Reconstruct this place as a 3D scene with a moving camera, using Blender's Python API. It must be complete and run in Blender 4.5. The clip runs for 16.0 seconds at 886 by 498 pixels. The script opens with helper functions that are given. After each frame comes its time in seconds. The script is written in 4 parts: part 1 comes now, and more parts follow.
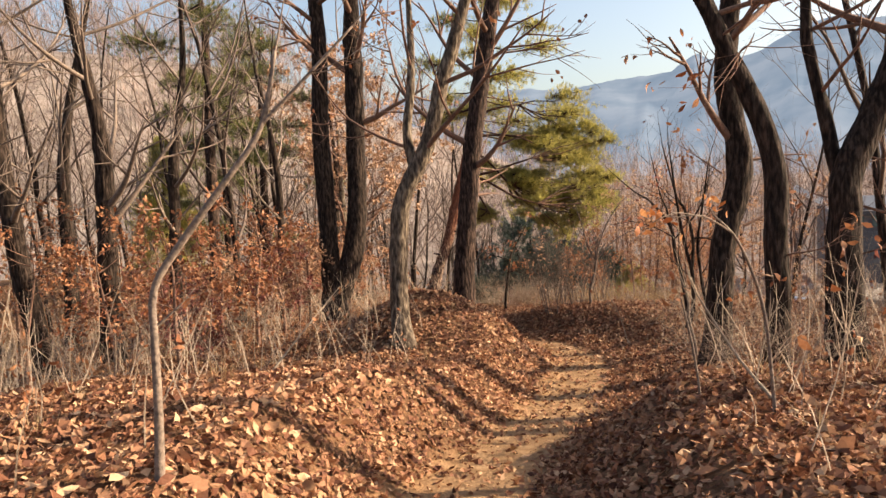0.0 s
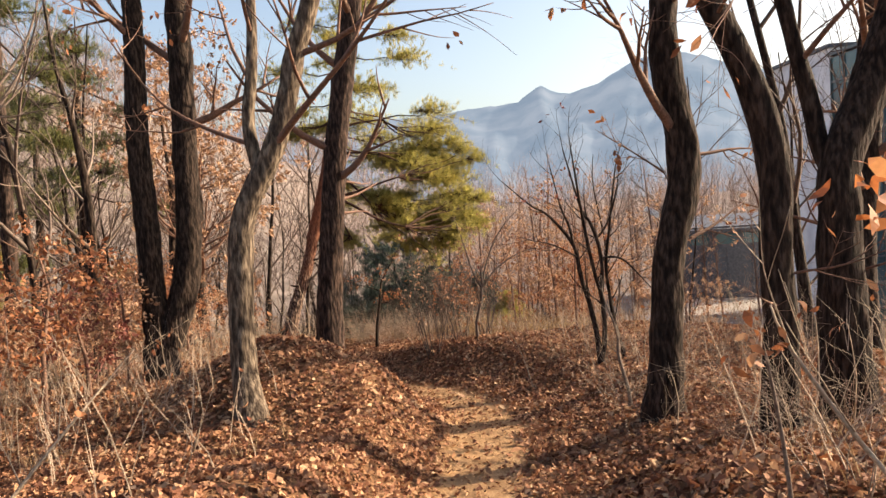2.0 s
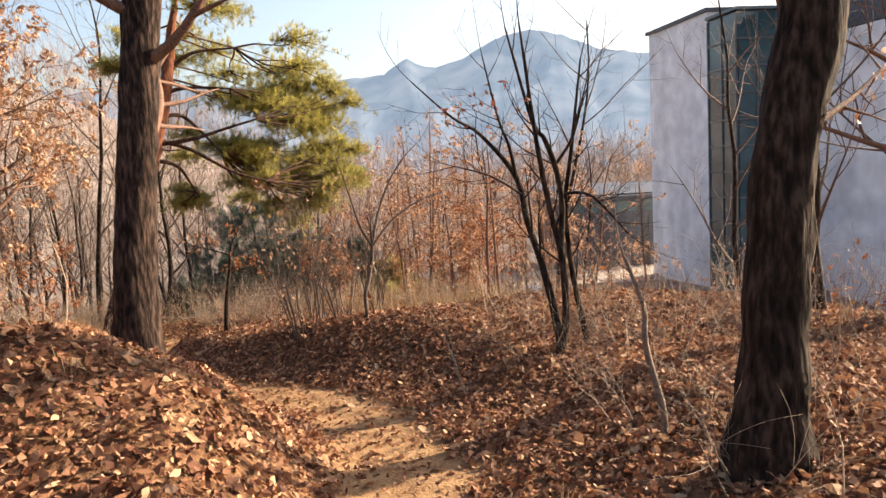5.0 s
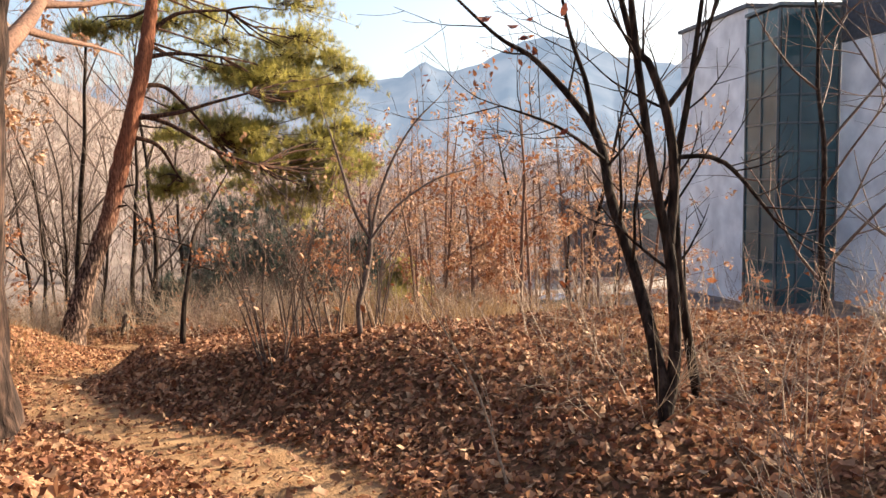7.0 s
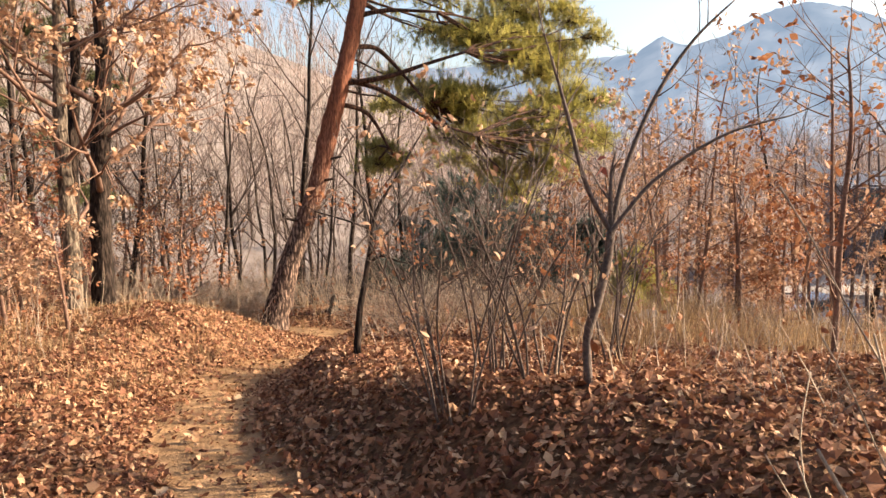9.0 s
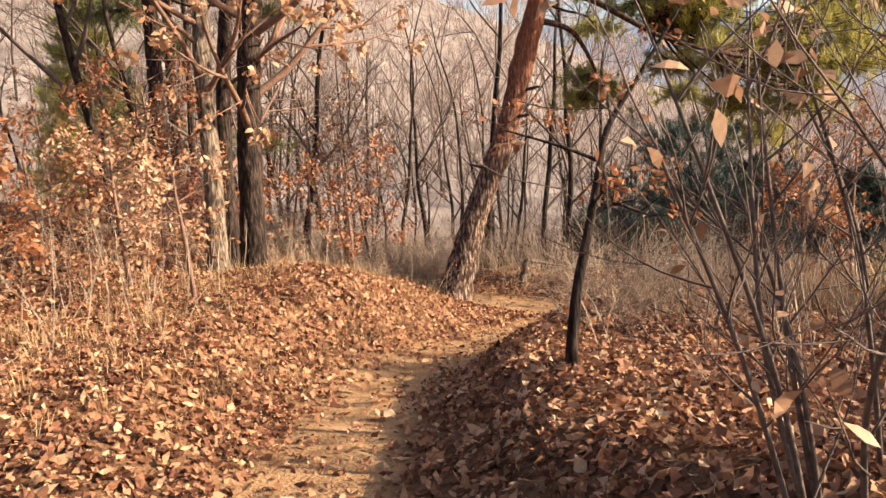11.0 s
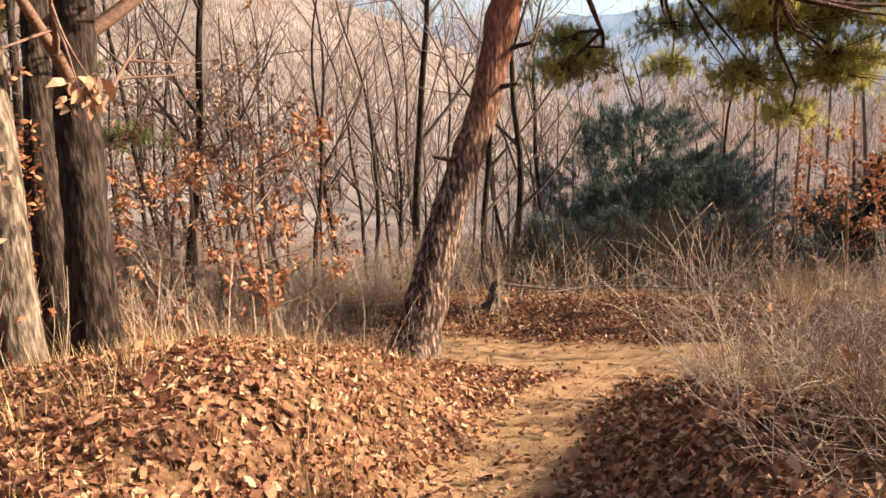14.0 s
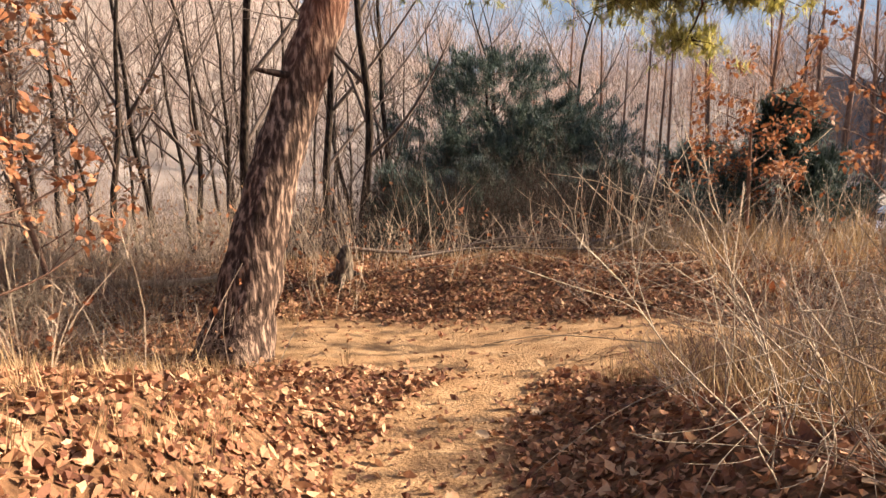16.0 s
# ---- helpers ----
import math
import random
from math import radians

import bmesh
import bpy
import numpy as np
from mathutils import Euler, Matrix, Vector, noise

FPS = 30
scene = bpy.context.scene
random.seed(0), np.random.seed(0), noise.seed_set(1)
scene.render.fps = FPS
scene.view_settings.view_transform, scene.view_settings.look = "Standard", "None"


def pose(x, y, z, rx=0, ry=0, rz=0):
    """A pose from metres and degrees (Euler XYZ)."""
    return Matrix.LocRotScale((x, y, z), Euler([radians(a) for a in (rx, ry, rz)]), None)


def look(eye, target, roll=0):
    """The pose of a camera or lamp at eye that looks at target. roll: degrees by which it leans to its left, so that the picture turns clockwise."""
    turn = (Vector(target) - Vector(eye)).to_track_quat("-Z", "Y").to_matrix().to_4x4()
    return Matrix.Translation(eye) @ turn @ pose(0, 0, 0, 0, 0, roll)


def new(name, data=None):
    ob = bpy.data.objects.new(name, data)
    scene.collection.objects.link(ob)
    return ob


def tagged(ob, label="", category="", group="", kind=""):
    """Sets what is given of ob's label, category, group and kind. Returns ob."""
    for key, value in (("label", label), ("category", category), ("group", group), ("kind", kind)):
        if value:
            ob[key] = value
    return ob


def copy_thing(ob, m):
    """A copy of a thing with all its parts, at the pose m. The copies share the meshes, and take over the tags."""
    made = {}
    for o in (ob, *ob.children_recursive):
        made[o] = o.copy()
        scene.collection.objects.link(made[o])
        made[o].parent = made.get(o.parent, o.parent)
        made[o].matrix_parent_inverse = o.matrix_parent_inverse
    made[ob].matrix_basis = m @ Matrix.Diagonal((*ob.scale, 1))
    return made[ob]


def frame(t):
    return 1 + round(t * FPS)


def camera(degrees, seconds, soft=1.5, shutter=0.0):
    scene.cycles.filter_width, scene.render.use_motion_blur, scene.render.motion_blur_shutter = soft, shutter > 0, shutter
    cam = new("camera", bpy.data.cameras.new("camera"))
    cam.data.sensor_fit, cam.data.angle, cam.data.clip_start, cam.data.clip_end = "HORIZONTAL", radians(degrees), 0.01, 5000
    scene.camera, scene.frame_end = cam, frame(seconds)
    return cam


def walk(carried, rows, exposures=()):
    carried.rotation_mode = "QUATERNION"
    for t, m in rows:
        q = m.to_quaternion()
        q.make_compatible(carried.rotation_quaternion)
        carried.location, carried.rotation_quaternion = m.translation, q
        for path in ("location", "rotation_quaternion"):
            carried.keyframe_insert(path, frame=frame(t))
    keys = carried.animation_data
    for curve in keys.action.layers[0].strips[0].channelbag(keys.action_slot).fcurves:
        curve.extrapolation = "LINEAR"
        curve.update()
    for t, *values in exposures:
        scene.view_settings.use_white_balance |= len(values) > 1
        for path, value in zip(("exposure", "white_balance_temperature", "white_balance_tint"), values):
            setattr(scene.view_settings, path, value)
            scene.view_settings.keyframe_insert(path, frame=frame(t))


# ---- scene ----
cam = camera(61.5, 16.0)
PATH = [
    (0, (0.201, 0.653, 1.279), (0.155, 2.644, 1.098), -2.9),
    (0.5, (0.165, 1.322, 1.226), (0.192, 3.32, 1.131), -3.9),
    (1, (0.128, 1.932, 1.169), (0.288, 3.922, 1.057), -3.8),
    (1.5, (0.119, 2.596, 1.101), (0.411, 4.57, 0.975), -3.8),
    (2, (0.119, 3.195, 1.066), (0.455, 5.162, 0.938), -3.8),
    (2.5, (0.149, 3.846, 1.021), (0.593, 5.793, 0.918), -3.7),
    (3, (0.127, 4.494, 0.95), (0.618, 6.424, 0.768), -4.0),
    (3.5, (0.13, 5.121, 0.862), (0.701, 7.023, 0.626), -4.3),
    (4, (0.234, 5.718, 0.684), (0.817, 7.613, 0.417), -4.6),
    (4.5, (0.418, 6.336, 0.538), (1.07, 8.214, 0.316), -3.9),
    (6.8, (1.359, 9.412, 0.084), (2.023, 11.287, -0.131), -1.5),
    (7, (1.439, 9.656, 0.048), (2.084, 11.538, -0.159), -1.4),
    (7.5, (1.621, 10.329, -0.012), (2.201, 12.232, -0.218), -0.7),
    (8, (1.817, 11.0, -0.041), (2.256, 12.934, -0.297), -1.5),
    (8.5, (1.9, 11.586, -0.085), (2.152, 13.55, -0.37), -1.1),
    (9, (1.977, 12.277, -0.123), (2.032, 14.261, -0.369), -1.2),
    (9.5, (1.939, 12.891, -0.176), (1.774, 14.871, -0.406), -1.2),
    (10, (1.907, 13.644, -0.316), (1.578, 15.599, -0.582), -1.8),
    (10.2, (1.881, 13.956, -0.378), (1.47, 15.891, -0.674), -2.4),
    (12.3, (0.771, 16.836, -0.678), (0.311, 18.75, -1.031), -2.6),
    (12.5, (0.671, 17.081, -0.677), (0.277, 19.01, -1.029), -2.3),
    (13, (0.403, 17.633, -0.71), (0.086, 19.573, -1.073), -2.9),
    (13.5, (0.186, 18.242, -0.784), (-0.099, 20.185, -1.167), -3.8),
    (14, (-0.02, 18.811, -0.839), (-0.181, 20.773, -1.19), -3.1),
    (14.5, (-0.103, 19.446, -0.944), (-0.144, 21.414, -1.299), -3.0),
    (15, (-0.198, 20.058, -1.045), (-0.162, 22.018, -1.44), -2.8),
    (15.5, (-0.194, 20.698, -1.184), (-0.035, 22.643, -1.622), -2.9),
    (16, (-0.156, 21.159, -1.328), (0.103, 23.085, -1.799), -1.7),
]
walk(cam, [(t, look(eye, target, roll)) for t, eye, target, roll in PATH],
     [(0, 1.36, 7000, 13), (3, 1.5, 7000, 13), (7, 1.68, 6800, 13), (9, 1.66, 6750, 13), (12.5, 1.6, 6700, 13), (16, 1.77, 6650, 13)])

# ---------------------------------------------------------------- light
SUN_AZ, SUN_EL = 84, 24.5
world = bpy.data.worlds.new("sky")
scene.world = world
world.use_nodes = True
wn = world.node_tree
sky = wn.nodes.new("ShaderNodeTexSky")
sky.sky_type, sky.sun_disc = "NISHITA", False
sky.sun_elevation, sky.sun_rotation = radians(SUN_EL), radians(SUN_AZ)
sky.air_density, sky.dust_density, sky.ozone_density = 1.0, 3.0, 1.0
wn.links.new(sky.outputs[0], wn.nodes["Background"].inputs[0])
wn.nodes["Background"].inputs[1].default_value = 0.10
sun = new("sun", bpy.data.lights.new("sun", "SUN"))
sun.data.energy, sun.data.angle, sun.data.color = 5.0, radians(0.55), (1.0, 0.84, 0.64)
sun.matrix_world = look((60 * math.sin(radians(SUN_AZ)), 60 * math.cos(radians(SUN_AZ)), 60 * math.tan(radians(SUN_EL))), (0, 0, 0))


# ---------------------------------------------------------------- materials
def mat(name, rough=.8, metal=0.0, spec=.3):
    m = bpy.data.materials.new(name)
    m.use_nodes = True
    p = m.node_tree.nodes["Principled BSDF"]
    p.inputs["Roughness"].default_value, p.inputs["Metallic"].default_value = rough, metal
    p.inputs["Specular IOR Level"].default_value = spec
    return m, m.node_tree, p


def ramp(nt, fac, stops):
    r = nt.nodes.new("ShaderNodeValToRGB")
    while len(r.color_ramp.elements) < len(stops):
        r.color_ramp.elements.new(.5)
    for e, (pos, c) in zip(r.color_ramp.elements, stops):
        e.position, e.color = pos, (*c, 1)
    nt.links.new(fac, r.inputs[0])
    return r.outputs[0]


def tex(nt, scale, detail=4, stretch=None, kind="ShaderNodeTexNoise"):
    n = nt.nodes.new(kind)
    n.inputs["Scale"].default_value = scale
    if kind == "ShaderNodeTexNoise":
        n.inputs["Detail"].default_value = detail
    co = nt.nodes.new("ShaderNodeTexCoord")
    if stretch:
        mp = nt.nodes.new("ShaderNodeMapping")
        mp.inputs["Scale"].default_value = stretch
        nt.links.new(co.outputs["Object"], mp.inputs[0])
        nt.links.new(mp.outputs[0], n.inputs["Vector"])
    else:
        nt.links.new(co.outputs["Object"], n.inputs["Vector"])
    return n.outputs[0]


def mix(nt, fac, a, b, how="MIX"):
    m = nt.nodes.new("ShaderNodeMix")
    m.data_type, m.blend_type = "RGBA", how
    for sock, v in ((m.inputs[0], fac), (m.inputs[6], a), (m.inputs[7], b)):
        if isinstance(v, (int, float)):
            sock.default_value = v
        elif isinstance(v, tuple):
            sock.default_value = (*v, 1)
        else:
            nt.links.new(v, sock)
    return m.outputs[2]


def bump(nt, p, height, strength, dist=.02):
    b = nt.nodes.new("ShaderNodeBump")
    b.inputs["Strength"].default_value, b.inputs["Distance"].default_value = strength, dist
    nt.links.new(height, b.inputs["Height"])
    nt.links.new(b.outputs[0], p.inputs["Normal"])


def noisy(name, a, b, scale=6, rough=.8, fine=60, bumpy=.4, stretch=None, spec=.3, metal=0.0):
    """Two colours over two scales of noise, with fine relief."""
    m, nt, p = mat(name, rough, metal, spec)
    big, small = tex(nt, scale, 5, stretch), tex(nt, fine, 6, stretch)
    c = ramp(nt, big, ((.32, a), (.68, b)))
    c = mix(nt, .55, c, ramp(nt, small, ((.3, tuple(v * .55 for v in a)), (.7, tuple(min(1, v * 1.3) for v in b)))))
    nt.links.new(c, p.inputs["Base Color"])
    bump(nt, p, small, bumpy)
    return m


def by_island(name, stops, rough=.7, spec=.25, through_light=0.0, per_object=False):
    """One colour for each loose piece, out of a range."""
    m, nt, p = mat(name, rough, 0, spec)
    if per_object:
        src = nt.nodes.new("ShaderNodeObjectInfo").outputs["Random"]
    else:
        src = nt.nodes.new("ShaderNodeNewGeometry").outputs["Random Per Island"]
    c = ramp(nt, src, stops)
    c = mix(nt, .3, c, ramp(nt, tex(nt, 90, 3), ((.3, (.35, .3, .25)), (.7, (1, 1, 1)))), "MULTIPLY")
    nt.links.new(c, p.inputs["Base Color"])
    if through_light:
        tr = nt.nodes.new("ShaderNodeBsdfTranslucent")
        nt.links.new(c, tr.inputs[0])
        sh = nt.nodes.new("ShaderNodeMixShader")
        sh.inputs[0].default_value = through_light
        nt.links.new(p.outputs[0], sh.inputs[1])
        nt.links.new(tr.outputs[0], sh.inputs[2])
        nt.links.new(sh.outputs[0], nt.nodes["Material Output"].inputs["Surface"])
    return m


def ground_material():
    m, nt, p = mat("forest_floor", .95, 0, .1)
    at = nt.nodes.new("ShaderNodeAttribute")
    at.attribute_name = "trodden"
    leafy = ramp(nt, tex(nt, 18, 8), ((.25, (.05, .026, .014)), (.45, (.14, .075, .04)), (.62, (.24, .13, .07)), (.8, (.36, .22, .12))))
    leafy = mix(nt, .5, leafy, ramp(nt, tex(nt, .9, 5), ((.3, (.45, .4, .36)), (.7, (1, 1, 1)))), "MULTIPLY")
    dirt = ramp(nt, tex(nt, 5, 9), ((.28, (.20, .115, .06)), (.5, (.34, .205, .105)), (.75, (.46, .30, .165))))
    dirt = mix(nt, .5, dirt, ramp(nt, tex(nt, 70, 5), ((.35, (.5, .45, .4)), (.6, (1, 1, 1)))), "MULTIPLY")
    far = nt.nodes.new("ShaderNodeAttribute")
    far.attribute_name = "scrub"
    # far ground under scrub, its brown lightened and greyed to paint in distance haze
    scrub = ramp(nt, tex(nt, .35, 9), ((.3, (.12, .1, .092)), (.5, (.2, .168, .15)), (.72, (.29, .245, .22))))
    leafy = mix(nt, far.outputs["Fac"], leafy, scrub)
    nt.links.new(mix(nt, at.outputs["Fac"], leafy, dirt), p.inputs["Base Color"])
    bump(nt, p, tex(nt, 40, 9), .8, .03)
    return m


def bark_material(name, low, high, red=None, red_from=0.0, red_to=1.0):
    m, nt, p = mat(name, .92, 0, .15)
    groove = tex(nt, 9, 9, (3.2, 3.2, .8))
    patch = tex(nt, 2.2, 5)
    c = ramp(nt, groove, ((.34, tuple(v * .3 for v in low)), (.5, low), (.66, high)))
    c = mix(nt, .5, c, ramp(nt, patch, ((.3, (.5, .5, .5)), (.7, (1, 1, 1)))), "MULTIPLY")
    if red:
        geo = nt.nodes.new("ShaderNodeNewGeometry")
        sep = nt.nodes.new("ShaderNodeSeparateXYZ")
        nt.links.new(geo.outputs["Position"], sep.inputs[0])
        ma = nt.nodes.new("ShaderNodeMapRange")
        ma.inputs[1].default_value, ma.inputs[2].default_value = red_from, red_to
        ad = nt.nodes.new("ShaderNodeMath")
        ad.operation = "MULTIPLY_ADD"
        ad.inputs[1].default_value = 1.6
        nt.links.new(tex(nt, 3, 6), ad.inputs[0])
        nt.links.new(sep.outputs[2], ad.inputs[2])
        nt.links.new(ad.outputs[0], ma.inputs[0])
        rc = ramp(nt, groove, ((.3, tuple(v * .45 for v in red)), (.6, red)))
        c = mix(nt, ma.outputs[0], c, rc)
    nt.links.new(c, p.inputs["Base Color"])
    bump(nt, p, groove, .9, .03)
    return m


FLOOR = ground_material()
LEAF_LITTER = by_island("dry_oak_leaf", ((0, (.08, .03, .018)), (.25, (.2, .083, .046)), (.55, (.34, .165, .09)), (.85, (.48, .27, .152)),
                                         (1, (.6, .41, .25))), .7, .2, .2)
LEAF_SINGLE = by_island("single_dry_leaf", ((0, (.15, .07, .035)), (.5, (.36, .2, .1)), (1, (.62, .45, .28))), .6, .35, .15, True)
LEAF_RUST = by_island("rust_leaf", ((0, (.16, .05, .022)), (.4, (.30, .115, .05)), (.8, (.42, .19, .09)), (1, (.5, .3, .17))), .65, .25, .28)
LEAF_TAN = by_island("tan_leaf", ((0, (.25, .125, .07)), (.5, (.45, .26, .15)), (1, (.6, .41, .27))), .65, .25, .3)
LEAF_ORANGE = by_island("orange_leaf", ((0, (.3, .09, .03)), (.5, (.52, .2, .07)), (1, (.66, .33, .14))), .6, .3, .35)
LEAF_RED = by_island("dark_red_leaf", ((0, (.10, .03, .025)), (.5, (.2, .06, .045)), (1, (.33, .13, .09))), .6, .3, .3)
NEEDLE = by_island("pine_needle", ((0, (.2, .195, .05)), (.5, (.45, .41, .11)), (1, (.66, .58, .2))), .5, .3, .55)
NEEDLE_OLIVE = by_island("olive_needle", ((0, (.06, .075, .028)), (.5, (.16, .17, .055)), (1, (.3, .29, .1))), .5, .3, .35)
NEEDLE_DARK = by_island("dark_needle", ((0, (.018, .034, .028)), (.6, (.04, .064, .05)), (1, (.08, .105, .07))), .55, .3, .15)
LARCH_TWIG = by_island("larch_twig", ((0, (.2, .1, .06)), (.5, (.38, .2, .12)), (1, (.52, .31, .2))), .8, .2, .2)
GRASS = by_island("dry_grass", ((0, (.2, .12, .06)), (.5, (.4, .26, .13)), (1, (.58, .42, .24))), .7, .3, .3)
OAK_BARK = bark_material("oak_bark", (.03, .02, .015), (.078, .054, .041))
OAK_PALE = bark_material("pale_oak_bark", (.12, .09, .066), (.28, .22, .16))
PINE_BARK = bark_material("pine_bark", (.08, .05, .038), (.4, .275, .205), (.21, .082, .047), -.9, 1.2)
PINE_LIMB = bark_material("pine_limb_bark", (.05, .027, .02), (.15, .078, .05))
DARK_PINE_BARK = bark_material("dark_pine_bark", (.04, .026, .021), (.11, .07, .052))
BROWN_BARK = noisy("smooth_brown_bark", (.06, .042, .035), (.15, .11, .088), 6, .85, 45)
TWIG = noisy("grey_twig", (.10, .075, .06), (.24, .18, .14), 8, .85, 50)
TWIG_RED = noisy("brown_twig", (.10, .055, .04), (.22, .125, .085), 8, .85, 50)
SHOOT = noisy("dry_shoot", (.25, .185, .135), (.46, .355, .26), 8, .85, 50)
TWIG_PALE = noisy("pale_twig", (.2, .15, .105), (.38, .3, .215), 8, .8, 50)
WALL_WHITE = noisy("white_wall_panel", (.78, .77, .8), (.84, .83, .86), .25, .6, .7, .02)
WALL_DARK = noisy("dark_wall_panel", (.055, .06, .075), (.09, .095, .11), .3, .5, 5, .05)
METAL_GREY = noisy("grey_metal_frame", (.10, .12, .13), (.16, .18, .19), 2, .4, 30, .05, metal=.6)
ROOF_PALE = noisy("pale_roof_sheet", (.72, .71, .70), (.82, .81, .79), .6, .45, 9, .08)
STONE = noisy("pale_stone", (.36, .33, .3), (.58, .55, .5), 7, .85, 60, .5)


def glass_material():
    m, nt, p = mat("teal_window_glass", .06, 0, .8)
    nt.links.new(ramp(nt, tex(nt, .35, 3), ((.35, (.02, .055, .065)), (.65, (.06, .12, .13)))), p.inputs["Base Color"])
    return m


GLASS = glass_material()


# Haze painted on: the colour also glows, and its diffuse share is cut to a third.
def haze_backdrop(name, a, b, scale, glow):
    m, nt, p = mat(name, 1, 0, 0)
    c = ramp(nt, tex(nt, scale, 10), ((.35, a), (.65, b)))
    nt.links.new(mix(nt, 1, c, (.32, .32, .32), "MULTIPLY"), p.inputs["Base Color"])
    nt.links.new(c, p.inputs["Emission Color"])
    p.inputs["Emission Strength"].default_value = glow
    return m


# Blue-grey tones and emission stand in for the air haze over the ridge.
MOUNTAIN = haze_backdrop("mountain_painted_haze", (.115, .155, .205), (.165, .2, .245), .014, .8)
# Bare bark colour, paled towards grey-mauve so that it carries painted haze.
HAZED_WOOD = noisy("far_wood_haze_tint", (.14, .105, .095), (.29, .22, .195), .25, .95, 3, .6)


# ---------------------------------------------------------------- mesh helpers
class Acc:
    """Vertices and faces of one mesh as they are gathered."""

    def __init__(self):
        self.v, self.f = [], []

    def tube(self, pts, radii, seg=6, rough=0.0, seed=0, step=None):
        """A tapering limb through the points; rough: depth of its bark ridges."""
        pts = [Vector(p) for p in pts]
        n = len(pts)
        if step or n > 2:
            fine_p, fine_r = [], []
            for i in range(n - 1):
                a, b, c, d = pts[max(i - 1, 0)], pts[i], pts[i + 1], pts[min(i + 2, n - 1)]
                k = max(2, int((c - b).length / step)) if step else 2
                for j in range(k):
                    t = j / k
                    fine_p.append(.5 * (2 * b + (c - a) * t + (2 * a - 5 * b + 4 * c - d) * t * t + (3 * b - a - 3 * c + d) * t ** 3))
                    fine_r.append(radii[i] * (1 - t) + radii[i + 1] * t)
            pts, radii = fine_p + [pts[-1]], fine_r + [radii[-1]]
        base = len(self.v)
        side = Vector((1, 0, 0))
        for i, p in enumerate(pts):
            d = (pts[min(i + 1, len(pts) - 1)] - pts[max(i - 1, 0)]).normalized()
            side = (side - d * side.dot(d))
            side = side.normalized() if side.length > 1e-4 else d.orthogonal().normalized()
            up = d.cross(side)
            for k in range(seg):
                a = 2 * math.pi * k / seg
                r = radii[i]
                if rough:
                    q = Vector((math.cos(a) * 2.6, math.sin(a) * 2.6, p.z * 1.5 + seed * 7.3))
                    r *= 1 + rough * (abs(noise.noise(q * 1.9)) * 1.6 - .35) + .10 * noise.noise(q * .45)
                self.v.append(p + (side * math.cos(a) + up * math.sin(a)) * r)
            if i:
                for k in range(seg):
                    a0, a1 = base + (i - 1) * seg + k, base + (i - 1) * seg + (k + 1) % seg
                    self.f.append((a0, a1, a1 + seg, a0 + seg))
        self.f.append(tuple(base + (len(pts) - 1) * seg + k for k in range(seg)))
        return self

    def leaf(self, p, along, normal, size, wide=.5, curl=.15):
        along, normal = Vector(along).normalized(), Vector(normal)
        s = along.cross(normal)
        s = s.normalized() if s.length > 1e-4 else along.orthogonal().normalized()
        n = s.cross(along)
        b = len(self.v)
        p = Vector(p)
        w, c = s * size * wide * .5, n * size * curl
        self.v += [p, p + along * size * .3 + w * .7 + c, p + along * size * .62 + w + c * .6, p + along * size - c, p + along * size * .66 - w * .9 + c * .7,
                   p + along * size * .34 - w * .75 + c]
        self.f += [(b, b + 1, b + 5), (b + 1, b + 2, b + 4, b + 5), (b + 2, b + 3, b + 4)]

    def blade(self, p, tip, width):
        p, tip = Vector(p), Vector(tip)
        d = tip - p
        s = Vector((-d.y, d.x, 0))
        s = s.normalized() * width if s.length > 1e-5 else Vector((width, 0, 0))
        b = len(self.v)
        mid = p + d * .5 + Vector((0, 0, d.length * .08))
        self.v += [p - s, p + s, mid + s * .7, mid - s * .7, tip]
        self.f += [(b, b + 1, b + 2, b + 3), (b + 3, b + 2, b + 4)]

    def needle(self, p, tip, width):
        d = tip - p
        s = Vector((-d.y, d.x, .3 * d.x)).normalized() * width
        b = len(self.v)
        self.v += [p - s, p + s, tip]
        self.f.append((b, b + 1, b + 2))

    def box(self, m, sx, sy, sz):
        """A box round the origin of m, its base at z = 0."""
        b = len(self.v)
        for z in (0, sz):
            for x, y in ((-1, -1), (1, -1), (1, 1), (-1, 1)):
                self.v.append(m @ Vector((x * sx / 2, y * sy / 2, z)))
        self.f += [(b + 3, b + 2, b + 1, b), (b + 4, b + 5, b + 6, b + 7)]
        self.f += [(b + i, b + (i + 1) % 4, b + 4 + (i + 1) % 4, b + 4 + i) for i in range(4)]
        return self

    def lump(self, c, size, seed=0, rings=7, seg=10):
        """An uneven stone or clod."""
        b = len(self.v)
        c = Vector(c)
        for i in range(rings + 1):
            th = math.pi * i / rings
            for k in range(seg):
                a = 2 * math.pi * k / seg
                q = Vector((math.sin(th) * math.cos(a), math.sin(th) * math.sin(a), math.cos(th)))
                k2 = 1 + .3 * noise.noise(q * 1.7 + Vector((seed, 0, 0)))
                self.v.append(c + Vector((q.x * size[0], q.y * size[1], q.z * size[2])) * k2)
        for i in range(rings):
            for k in range(seg):
                a0, a1 = b + i * seg + k, b + i * seg + (k + 1) % seg
                self.f.append((a0, a0 + seg, a1 + seg, a1))
        return self

    def mesh(self, name, material, soft=True):
        me = bpy.data.meshes.new(name)
        me.from_pydata([tuple(v) for v in self.v], [], self.f)
        me.materials.append(material)
        if soft:
            me.polygons.foreach_set("use_smooth", [True] * len(me.polygons))
        me.update()
        return me


